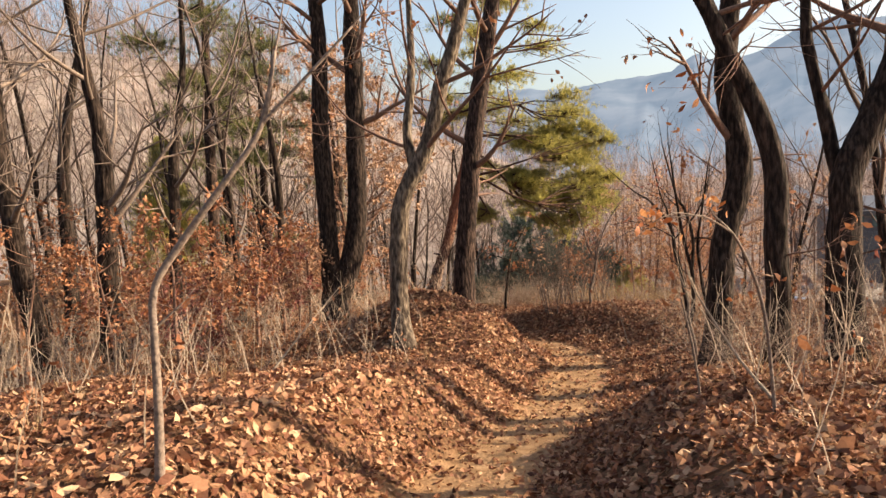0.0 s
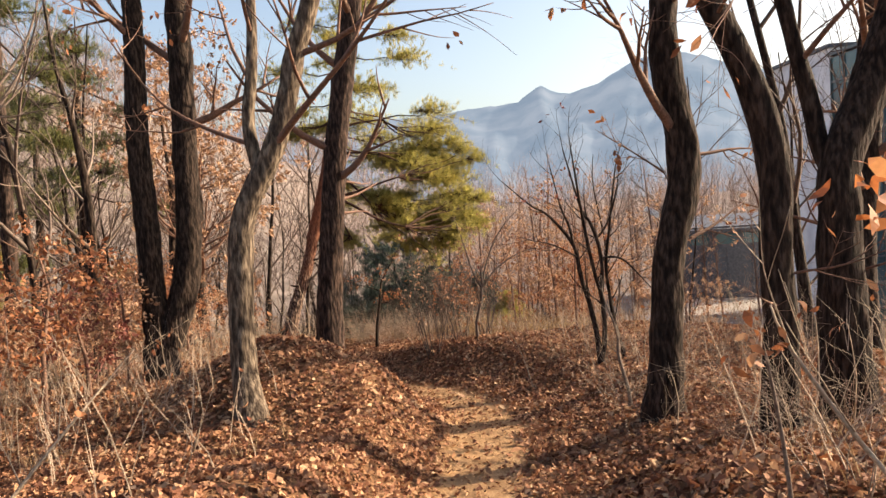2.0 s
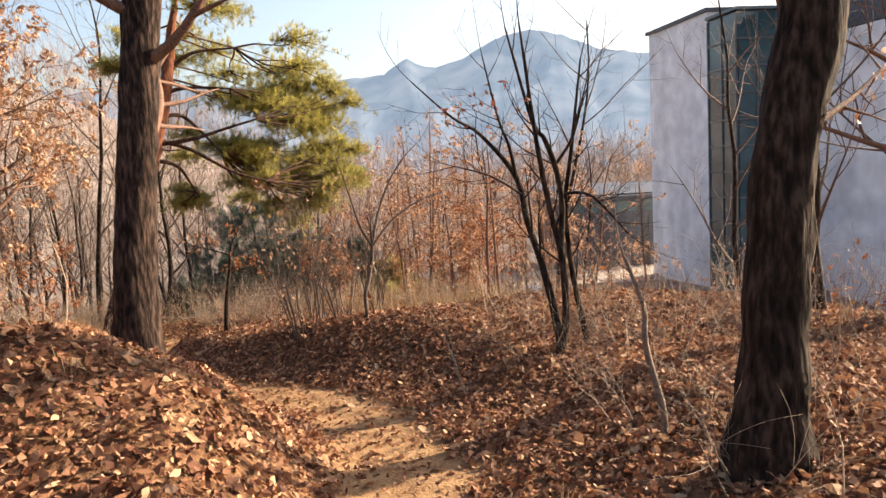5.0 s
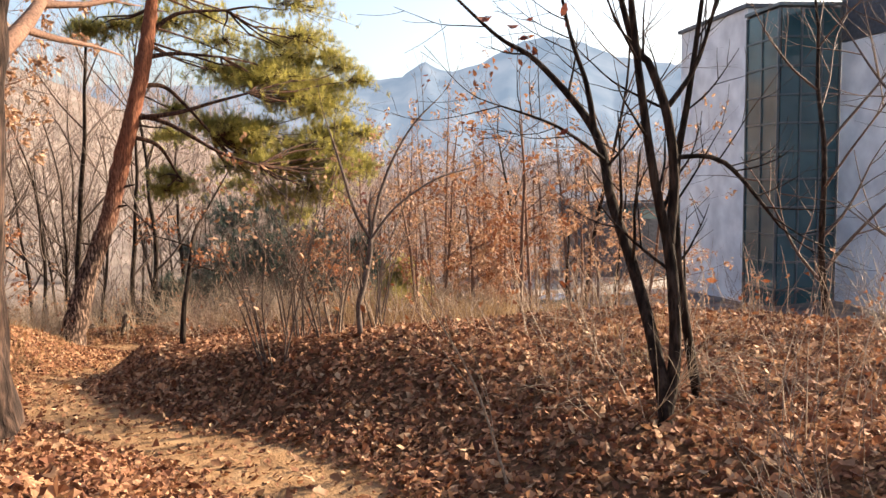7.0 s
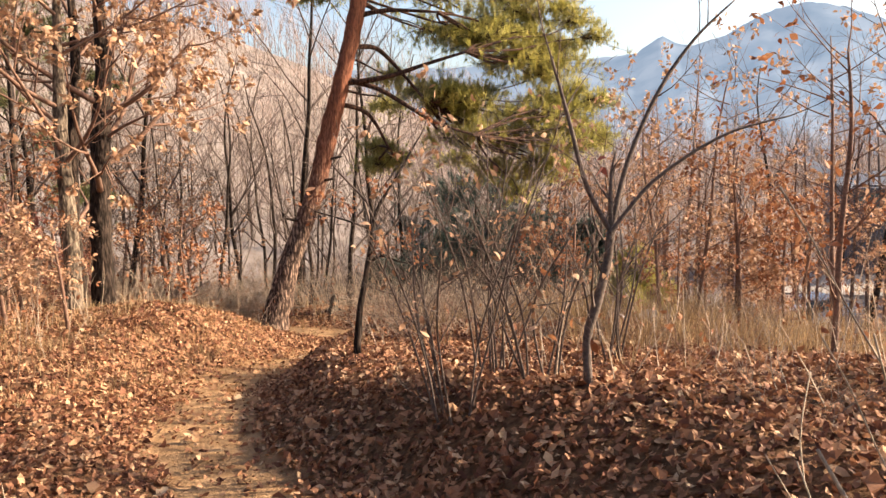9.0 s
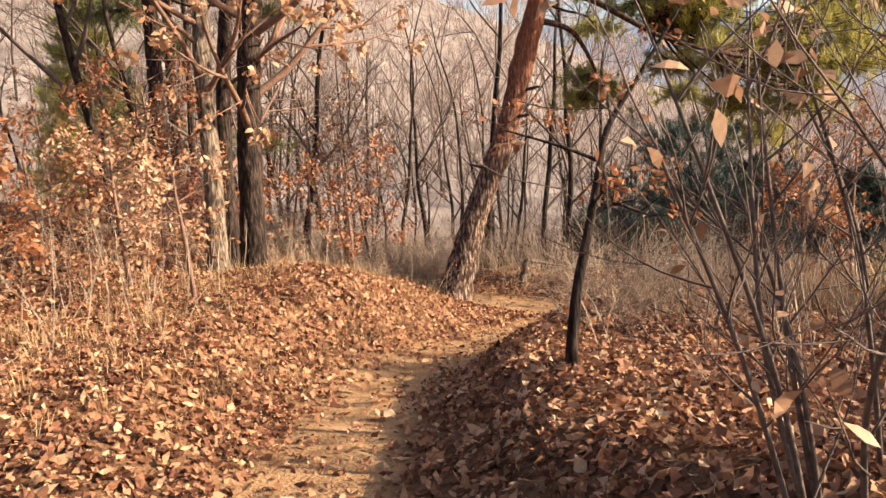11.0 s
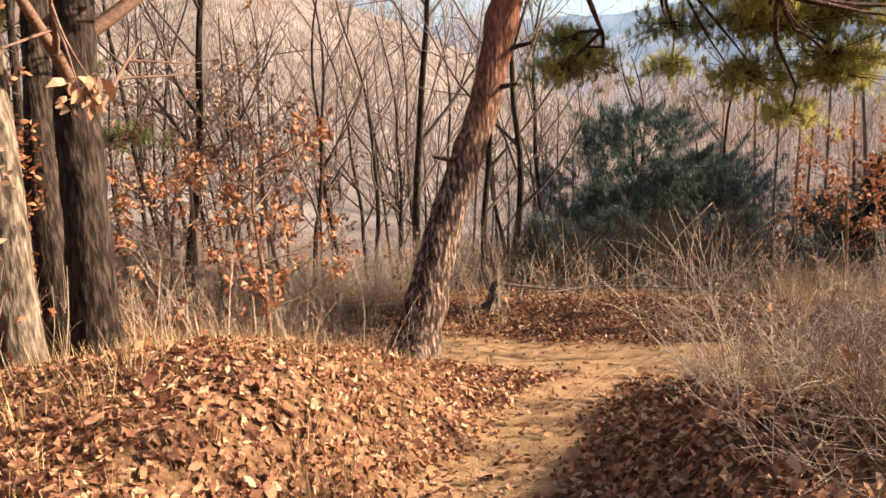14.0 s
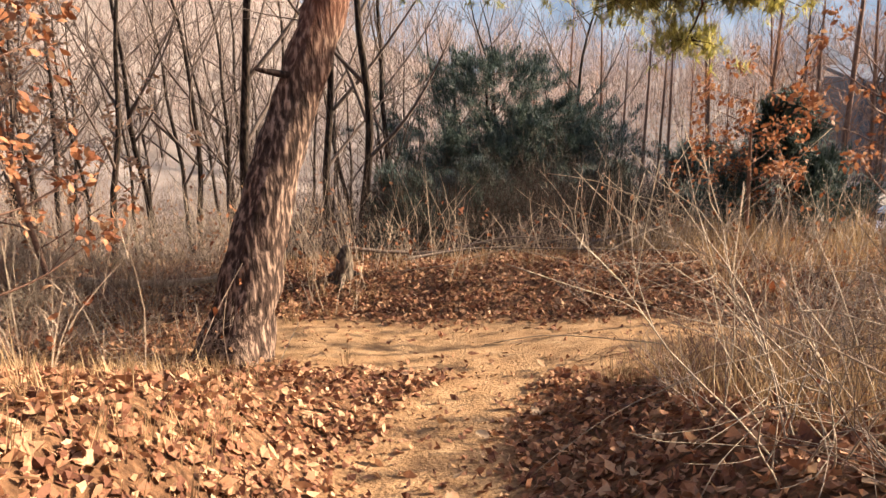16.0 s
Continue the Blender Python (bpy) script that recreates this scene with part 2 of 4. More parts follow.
def part(name, acc, material, parent, label="", soft=True):
    ob = new(name, acc.mesh(name, material, soft))
    ob.parent = parent
    return tagged(ob, label)


def thing(name, label, category, at=(0, 0, 0), group="", kind=""):
    ob = new(name)
    ob.location = at
    ob.empty_display_size = .1
    return tagged(ob, label, category, group, kind)


def gz(x, y):
    return float(ground(x, y))


def wander(rng, amount):
    return Vector((rng.uniform(-1, 1), rng.uniform(-1, 1), rng.uniform(-1, 1))) * amount


def grow(acc, start, way, length, r, level, rng, tips, lift=.12, kids=4, spread=.8, seg=5, rough=.16):
    """A branch that forks on; the ends of its twigs go into tips."""
    p, d = Vector(start), Vector(way).normalized()
    n = 4 if level else 3
    pts, radii = [p.copy()], [r]
    for i in range(n):
        d = (d + wander(rng, rough) + Vector((0, 0, lift))).normalized()
        p = p + d * length / n
        pts.append(p.copy())
        radii.append(max(r * (1 - .8 * (i + 1) / n), .0016))
    acc.tube(pts, radii, max(3, seg))
    tips.append((pts[-1], d.copy()))
    if level:
        for k in range(kids):
            at = .25 + .7 * (k + rng.random()) / kids
            i = min(int(at * n), n - 1)
            q = pts[i].lerp(pts[i + 1], at * n - i)
            side = (pts[i + 1] - pts[i]).normalized().cross(wander(rng, 1)).normalized()
            nd = ((pts[i + 1] - pts[i]).normalized() * .75 + side * spread).normalized()
            grow(acc, q, nd, length * rng.uniform(.4, .62) * (1.15 - .4 * at), max(r * .5 * (1.1 - .5 * at), .002), level - 1, rng, tips, abs(lift) * .6, kids,
                 spread, seg - 1, rough)


def foliage(acc, tips, rng, count, size, spread=.07, droop=.5, wide=.5):
    """Hanging dry leaves round twig ends."""
    for p, d in tips:
        for _ in range(count):
            a = (d * .6 + wander(rng, 1) + Vector((0, 0, -droop))).normalized()
            acc.leaf(p + wander(rng, spread), a, wander(rng, 1) + Vector((0, 0, .4)), size * rng.uniform(.6, 1.25), wide, rng.uniform(-.1, .25))


def needles(acc, tips, rng, count, size, spread=.14, width=.0055):
    """Tufts of needles round twig ends."""
    for p, d in tips:
        for _ in range(count):
            q = p - d * rng.uniform(0, spread * 2.2) + wander(rng, spread * .35)
            a = (d * .7 + wander(rng, 1) + Vector((0, 0, .3))).normalized()
            acc.needle(q, q + a * size * rng.uniform(.7, 1.2), width * 1.3)
# ---------------------------------------------------------------- terrain
PATH_X = ((-4, .2), (5, .15), (6.5, .5), (8.5, 1.15), (10.5, 1.7), (12, 2.0), (14, 2.1), (15.2, 1.75), (16.2, 1.1), (17.6, .3), (20, -.25),
          (21.4, -.45), (23.4, -.05), (25.2, .3), (26, .7), (27, 2), (27.6, 5), (29, 9), (60, 12))
PATH_Z = ((-8, .5), (.65, -.2), (2.6, -.4), (3.85, -.5), (5.1, -.66), (6.3, -.93), (9.6, -1.42), (12.3, -1.66), (14, -1.88), (17, -2.2),
          (18.8, -2.4), (21.2, -2.83), (24.7, -3.42), (26.5, -3.62), (30, -4.05), (36, -5.2), (50, -8.4), (60, -9), (400, -9))
LEFT_BANK = ((-5, .3), (2, .4), (5, .6), (6.7, .75), (8.5, .5), (10.3, .5), (11.6, .72), (12.8, .6), (13.8, .28), (16, .2), (17.5, .22), (20, .45), (22.7, .75),
             (24.5, .5), (26.5, .15), (30, .1))
RIGHT_BANK = ((-5, .3), (5, .45), (6.5, .6), (8.3, .35), (10, .42), (13, .3), (15, .5), (16.7, .64), (18.6, .44), (20.5, .42), (22.5, .62), (24.2, .4),
              (26, .1), (30, .05))


def table(rows, v):
    return np.interp(v, [r[0] for r in rows], [r[1] for r in rows])


def smooth(a, b, v):
    k = np.clip((v - a) / (b - a), 0, 1)
    return k * k * (3 - 2 * k)


def bumps(x, y):
    """Low rolling noise out of sines, about -1 to 1."""
    return (np.sin(1.7 * x + .6 * y) * np.sin(1.3 * y - .5 * x + 1) + .6 * np.sin(3.1 * x - 2.2 * y + 2) * np.sin(2.7 * y + 1.9 * x)
            + .35 * np.sin(6.3 * x + 4.1 * y) * np.sin(5.7 * y - 3.3 * x + .7)) / 1.6


def path_mask(x, y):
    """1 on the trodden dirt, 0 off it."""
    d = np.abs(x - table(PATH_X, y)) + .12 * bumps(2 * x, 2 * y)
    lane = 1 - smooth(.28, .62, d)
    lane = lane * (1 - smooth(26.6, 27.4, y))
    # the wider trail that crosses at the foot of the slope
    mid = 27.25 - .33 * (x - 1) + .05 * bumps(x, y)
    cross = (1 - smooth(.75, 1.25, np.abs(y - mid) + .15 * bumps(2 * x, 2 * y))) * smooth(-2.2, -.9, x)
    return np.maximum(lane, cross)


def ground(x, y):
    x, y = np.asarray(x, float), np.asarray(y, float)
    z = table(PATH_Z, y)
    d = x - table(PATH_X, np.minimum(y, 26))
    fade = 1 - smooth(24, 30, y) * .6
    z = z + table(LEFT_BANK, y) * smooth(.42, 1.35, -d) * fade + table(RIGHT_BANK, y) * smooth(.42, 1.6 + 1.1 * smooth(7, 8.5, y) * (1 - smooth(12, 13.5, y)) + .7 * smooth(13, 15, y) * (1 - 1.2 * smooth(16.5, 18.5, y)), d) * fade
    # the mound between the forked oak and the pine
    z = z + .55 * np.exp(-((x + .35) / .95) ** 2 - ((y - 11.9) / 1.0) ** 2) + .55 * smooth(1.6, 3.2, -d) * smooth(12.5, 14, y) * (1 - smooth(16, 18.5, y))
    # leafy shoulder above the pine's foot
    z = z + .34 * np.exp(-((x + 2.0) / 1.15) ** 2 - ((y - 24.0) / 1.9) ** 2)
    # gentle hollow and lower ground away from the trail
    z = z - .35 * smooth(2.5, 7, -d) * (1 - smooth(16, 22, y)) + .35 * smooth(2, 8, -d) * smooth(18, 24, y)
    z = z - smooth(4.5, 26, d) * (1 - smooth(30, 60, y)) * (9 + table(PATH_Z, y)) * .96
    z = z - smooth(9, 40, -d) * (1 - smooth(18, 50, y)) * 2.0
    z = z + 1.1 * smooth(3, 8, -d) * smooth(18, 22, y) * (1 - smooth(28, 34, y))
    rise = y - (27.25 - .33 * (x - 1))
    z = z + .3 * smooth(.9, 2.8, rise) * (1 - smooth(4, 9, rise)) * smooth(-6, -2, x) * (1 - smooth(6, 10, x))
    away = np.hypot(x - 2, y - 15)
    z = z + .05 * bumps(x, y) * (1 - path_mask(x, y)) + .45 * bumps(x * .13, y * .13) * smooth(12, 40, away)
    # wooded hillside beyond the hollow
    hill = smooth(60, 190, y + 1.0 * np.maximum(-x, 0) - .55 * np.maximum(x, 0))
    z = z + 34 * hill * smooth(30, -70, x - .12 * y)
    return z


# ---------------------------------------------------------------- ground
def spaced(lo, fine_lo, fine_hi, hi, step):
    """Grid lines that are close in the middle and widen outwards."""
    out = list(np.arange(fine_lo, fine_hi + step / 2, step))
    g, v = step, fine_hi
    while v < hi:
        g *= 1.16
        v += g
        out.append(min(v, hi))
    g, v = step, fine_lo
    while v > lo:
        g *= 1.16
        v -= g
        out.insert(0, max(v, lo))
    return np.array(out)


def build_ground():
    xs, ys = spaced(-2500, -6, 8, 2500, .11), spaced(-300, 0, 33, 3000, .11)
    gx, gy = np.meshgrid(xs, ys)
    z = ground(gx, gy)
    mask = path_mask(gx, gy)
    z = z - .025 * mask
    nx, ny = len(xs), len(ys)
    co = np.stack([gx, gy, z], -1).reshape(-1, 3)
    i = (np.arange(ny - 1)[:, None] * nx + np.arange(nx - 1)[None, :]).ravel()
    me = bpy.data.meshes.new("ground")
    me.from_pydata(co.tolist(), [], np.stack([i, i + 1, i + 1 + nx, i + nx], -1).tolist())
    me.polygons.foreach_set("use_smooth", [True] * len(me.polygons))
    at = me.attributes.new("trodden", "FLOAT", "POINT")
    at.data.foreach_set("value", mask.ravel().astype(np.float32))
    at = me.attributes.new("scrub", "FLOAT", "POINT")
    at.data.foreach_set("value", smooth(16, 34, np.hypot(gx - 1, gy - 17)).ravel().astype(np.float32))
    me.materials.append(FLOOR)
    return tagged(new("ground", me), "sloping forest floor with a trodden dirt trail", "ground", kind="structure")


GROUND = build_ground()

# Far ridge: bearing in degrees to the right of straight ahead, and height above eye level in degrees
RIDGE = ((-70, 6.5), (-40, 6.2), (-20, 6.6), (-5, 6.4), (5, 6.6), (9, 6.4), (13, 6.9), (16, 7.0), (17, 7.7), (17.8, 8.2), (18.8, 7.6), (20, 7.4), (22, 7.9), (24.5, 9.2),
         (27, 9.7), (29.5, 9.1), (32, 8.0), (36, 7.2), (45, 7.0), (60, 6.5), (80, 6))


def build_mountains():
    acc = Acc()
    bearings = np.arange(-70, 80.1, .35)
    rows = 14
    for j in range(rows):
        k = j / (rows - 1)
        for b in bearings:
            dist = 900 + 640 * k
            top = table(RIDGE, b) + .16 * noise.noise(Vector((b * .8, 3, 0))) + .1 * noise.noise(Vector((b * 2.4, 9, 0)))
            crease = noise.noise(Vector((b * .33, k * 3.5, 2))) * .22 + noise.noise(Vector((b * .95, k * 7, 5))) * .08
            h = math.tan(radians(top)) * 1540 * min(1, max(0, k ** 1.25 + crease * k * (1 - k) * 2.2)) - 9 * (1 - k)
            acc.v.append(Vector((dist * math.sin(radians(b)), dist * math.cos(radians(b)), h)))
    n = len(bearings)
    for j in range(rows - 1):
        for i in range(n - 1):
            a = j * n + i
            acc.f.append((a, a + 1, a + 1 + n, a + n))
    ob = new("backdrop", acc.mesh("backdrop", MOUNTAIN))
    tagged(ob, "mountain ridge beyond the valley, blue haze painted in", "mountain", kind="structure")


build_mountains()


# ---------------------------------------------------------------- large trees
def big_tree(name, label, trunk, bark, seed, forks=(), top=8.5, limbs=7, limb_len=2.2, rough=.16, twig=TWIG_RED, dry=None, dry_size=.09, dry_count=6,
             low=2.2, level=2, dry_share=1.0, spurs=()):
    """A tree from its trunk line ((x, y, z, radius), ...), carried on to its top, with limbs, twigs and dry leaves."""
    rng = random.Random(seed)
    root = thing(name, label, "tree", trunk[0][:3])
    inv = Vector(trunk[0][:3])
    pts, rad = [Vector(p[:3]) - inv for p in trunk], [p[3] for p in trunk]
    pts.insert(0, pts[0] - Vector((0, 0, .35)))
    rad.insert(0, rad[0] * 1.12)
    stems = [(pts, rad)]
    for f in forks:
        stems.append(([Vector(p[:3]) - inv for p in f], [p[3] for p in f]))
    tr, tips = Acc(), []
    for i, (ps, rs) in enumerate(stems):
        d = (ps[-1] - ps[-2]).normalized()
        r0, p = rs[-1], ps[-1].copy()
        goal = top - rng.uniform(0, 1) - (1 if i else 0)
        ps, rs = list(ps), list(rs)
        shown = len(ps)
        while p.z < goal:
            d = (d + Vector((0, 0, .16)) + wander(rng, .12)).normalized()
            p = p + d * .9
            ps.append(p.copy())
            rs.append(max(r0 * (1 - .85 * (p.z - ps[shown - 1].z) / max(goal - ps[shown - 1].z, .5)), .015))
        fat = rs[0] > .07
        tr.tube(ps, rs, 26 if fat else 14, rough if fat else rough * .6, seed + i, .07 if fat else .12)
        for k in range(limbs if i == 0 else max(3, limbs // 2)):
            h = low + (goal - low) * (k + rng.random()) / limbs
            j = next((q for q in range(len(ps) - 1) if ps[q + 1].z >= h), len(ps) - 2)
            t = (h - ps[j].z) / max(ps[j + 1].z - ps[j].z, .01)
            q = ps[j].lerp(ps[j + 1], min(max(t, 0), 1))
            a = rng.uniform(0, 2 * math.pi)
            br = Acc()
            grow(br, q, (math.cos(a), math.sin(a), rng.uniform(.2, .8)), limb_len * rng.uniform(.6, 1.2), max(rs[j] * .38, .012), level, rng, tips, seg=6)
            part("branch", br, twig, root)
    for s in spurs:
        p0, br = Vector(s[:3]) - inv, Acc()
        grow(br, p0, s[3:6], s[6], s[7], level, rng, tips, lift=.04, seg=6)
        part("branch", br, twig, root)
    part("trunk", tr, bark, root)
    if dry:
        lf = Acc()
        chosen = [q for q in tips if rng.random() < dry_share]
        foliage(lf, chosen, rng, dry_count, dry_size)
        tagged(part("crown", lf, dry, root, "dry leaves still hanging", soft=False), kind="stuff")
    return root


big_tree("oak_tree", "forked oak with pale ridged bark on the mound's foot",
         ((-.60, 10.55, -1.02, .20), (-.64, 10.6, -.72, .145), (-.66, 10.68, -.4, .126), (-.64, 10.71, .24, .122), (-.58, 10.74, .93, .124), (-.45, 10.72, 1.27, .115), (-.25, 10.7, 1.61, .112),
          (-.06, 10.68, 2.09, .1), (.06, 10.67, 2.58, .095), (.21, 10.66, 2.97, .09)), OAK_PALE, 3,
         forks=(((-.36, 10.74, 1.42, .07), (-.44, 10.81, 1.93, .064), (-.37, 10.82, 2.47, .056), (-.33, 10.84, 3.02, .05)),),
         top=8, limbs=7, low=2.2, dry=LEAF_RUST, dry_share=.3, dry_count=3)
big_tree("oak_tree", "dark twin-stemmed oak grown together at its foot",
         ((-2.18, 14.4, -1.0, .25), (-2.22, 14.5, -.6, .2), (-2.25, 14.55, .03, .175), (-2.26, 14.6, 1.1, .16), (-2.3, 14.68, 2.28, .155), (-2.26, 14.74, 3.45, .148), (-2.25, 14.8, 4.2, .14)),
         OAK_BARK, 4, forks=(((-2.1, 14.5, -.75, .22), (-1.8, 14.6, .1, .2), (-1.68, 14.62, 1.05, .18), (-1.65, 14.68, 2.24, .172), (-1.62, 14.74, 3.42, .165), (-1.62, 14.78, 4.2, .155)),),
         top=10, limbs=9, low=3.3, dry=LEAF_RUST, dry_share=.25, dry_count=3)
big_tree("pine_tree", "dark straight pine trunk behind the mound",
         ((.22, 14.35, -1.0, .23), (.25, 14.36, -.5, .2), (.32, 14.38, .2, .182), (.4, 14.4, .97, .175), (.52, 14.42, 1.9, .167), (.7, 14.43, 2.9, .16), (.92, 14.44, 4.05, .145)),
         DARK_PINE_BARK, 5, top=10, limbs=12, low=1.6, limb_len=2.0, level=1, twig=TWIG_RED)
big_tree("oak_tree", "dark crooked oak beside the trail",
         ((3.31, 9.84, -1.15, 0.223), (3.34, 9.85, -0.89, 0.177), (3.38, 9.86, -0.47, 0.163), (3.44, 9.87, 0.26, 0.151), (3.53, 9.87, 0.66, 0.146), (3.64, 9.87, 1.05, 0.153), (3.66, 9.89, 1.50, 0.153), (3.57, 9.92, 2.00, 0.144), (3.54, 9.94, 2.45, 0.137), (3.55, 9.95, 2.76, 0.132)), OAK_BARK, 6, top=9, limbs=8, low=2.5, dry=LEAF_RUST, dry_share=.25, dry_count=4,
         spurs=((3.72, 9.88, 1.35, .9, .3, -.05, 1.0, .022), (3.7, 9.88, .55, .8, .25, .15, .8, .02), (3.45, 9.88, 1.2, -.8, .3, .5, .8, .012)))
big_tree("oak_tree", "leaning oak with a broken stub at its bend",
         ((3.25, 7.9, -.78, 0.155), (3.25, 7.88, -.5, 0.127), (3.26, 7.86, 0, 0.116), (3.23, 7.84, .56, 0.110), (3.24, 7.85, 1.19, 0.103), (3.1, 7.88, 1.76, 0.096), (2.85, 7.94, 2.33, 0.084), (2.7, 7.96, 2.7, 0.077)),
         OAK_BARK, 7, forks=(), top=8, limbs=6, low=3.2, dry=LEAF_RUST, dry_share=.2, dry_count=3,
         spurs=((2.9, 7.9, 2.2, -.25, -.9, .12, 1.7, .015), (2.75, 7.95, 2.5, .4, -.8, .2, 1.5, .015), (3.3, 7.85, .4, .3, -.9, .15, .75, .012), (3.2, 7.8, .2, -.5, -.7, .1, .6, .01)))
big_tree("oak_tree", "dark two-stemmed oak above the leafy bank",
         ((4.25, 8.45, -1.0, .24), (4.22, 8.44, -.6, .2), (4.2, 8.43, -.09, .178), (4.21, 8.45, .69, .156), (4.25, 8.47, 1.17, .148), (4.53, 8.47, 1.78, .141), (4.83, 8.47, 2.49, .136), (4.9, 8.48, 2.8, .13)),
         OAK_BARK, 8, forks=(((4.24, 8.5, .95, .09), (4.15, 8.6, 1.35, .075), (4.1, 8.63, 1.7, .068), (3.98, 8.69, 2.33, .062), (3.94, 8.72, 2.7, .058)),),
         top=8.5, limbs=7, low=2.8, dry=LEAF_RED, dry_share=.15, dry_count=2, spurs=((4.3, 8.4, .3, .4, -.8, .2, .8, .012),))
big_tree("oak_tree", "dark oak trunk at the edge of the slope",
         ((7.37, 12.1, -1.62, .28), (7.39, 12.15, -1.1, .23), (7.42, 12.23, -.43, .212), (7.57, 12.33, .72, .198), (7.73, 12.39, 1.6, .184), (7.84, 12.46, 2.41, .171)),
         OAK_BARK, 9, top=9, limbs=8, low=1.6, spurs=((7.4, 12.2, .3, -.9, .2, .1, 1.8, .035), (7.5, 12.3, 1.0, -.9, -.1, .2, 1.6, .03)))
big_tree("oak_tree", "slim dark oak standing past the leafy bank",
         ((4.3, 5.7, gz(4.3, 5.7) - .05, .16), (4.32, 5.72, .4, .115), (4.3, 5.7, 1.4, .105), (4.38, 5.7, 2.6, .095)), OAK_BARK, 14, top=7.5, limbs=6, low=2.8)
LEAN_PINE = big_tree("pine_tree", "leaning pine with furrowed grey foot and orange upper bark",
         ((-1.12, 27.1, -3.6, .34), (-1.03, 27.17, -3.3, .26), (-.87, 27.28, -2.7, .222), (-.67, 27.41, -2.04, .2), (-.38, 27.55, -1.3, .185), (-.12, 27.68, -.55, .18), (.1, 27.74, .3, .178), (.32, 27.78, 1.1, .172),
          (.62, 27.85, 2.2, .165), (.85, 27.95, 3.3, .155)), PINE_BARK, 10, top=10.5, limbs=0, rough=.2)
big_tree("oak_tree", "oak with light furrowed bark among red leaves",
         ((-3.2, 23.3, -2.45, .17), (-3.2, 23.32, -2.1, .132), (-3.2, 23.36, -1.61, .118), (-3.23, 23.43, -1.05, .108), (-3.29, 23.52, -.35, .104), (-3.34, 23.61, .34, .099)),
         OAK_PALE, 11, top=7, limbs=14, low=2.0, dry=LEAF_TAN, dry_share=.9, dry_count=17, dry_size=.11, limb_len=2.4)
big_tree("oak_tree", "dark deeply furrowed oak beside a thicket",
         ((-3.03, 23.9, -2.6, .21), (-3.03, 23.92, -2.2, .168), (-3.02, 23.95, -1.59, .16), (-3.02, 24.0, -.86, .15), (-2.99, 24.08, -.12, .145), (-2.97, 24.15, .5, .14)),
         OAK_BARK, 12, top=7.5, limbs=15, low=2.0, dry=LEAF_TAN, dry_share=.9, dry_count=17, dry_size=.11, spurs=((-2.8, 24, .3, .8, -.3, .25, 1.6, .03),))
big_tree("oak_tree", "slim dark oak behind its two neighbours",
         ((-3.72, 24.6, -2.8, .15), (-3.73, 24.6, -1.94, .127), (-3.78, 24.7, -1.14, .115), (-3.8, 24.86, -.29, .104), (-3.79, 25.02, .56, .098)),
         OAK_BARK, 13, top=8, limbs=6, low=1.6)
# trees of the hollow on the uphill side
for k, (x, y, lean, r, seed) in enumerate(((-5.9, 11.2, -.28, .15, 21), (-5.3, 12.0, .05, .16, 22), (-4.9, 13.6, .10, .11, 23), (-6.9, 9.6, -.1, .13, 24), (-7.2, 14.5, .0, .14, 25), (-3.9, 17.5, .03, .10, 26))):
    z = gz(x, y) - .05
    big_tree("bare_tree", "bare crooked tree in a thicket of dry brush" if k % 2 else "bare dark tree leaning over dry brush",
             ((x, y, z, r * 1.4), (x + lean * .2, y, z + .5, r), (x + lean * 1.0, y + .05, z + 1.8, r * .92), (x + lean * 1.5, y + .1, z + 3.2, r * .8)),
             OAK_BARK, seed, top=8, limbs=8, low=1.7, limb_len=2.6, twig=TWIG)


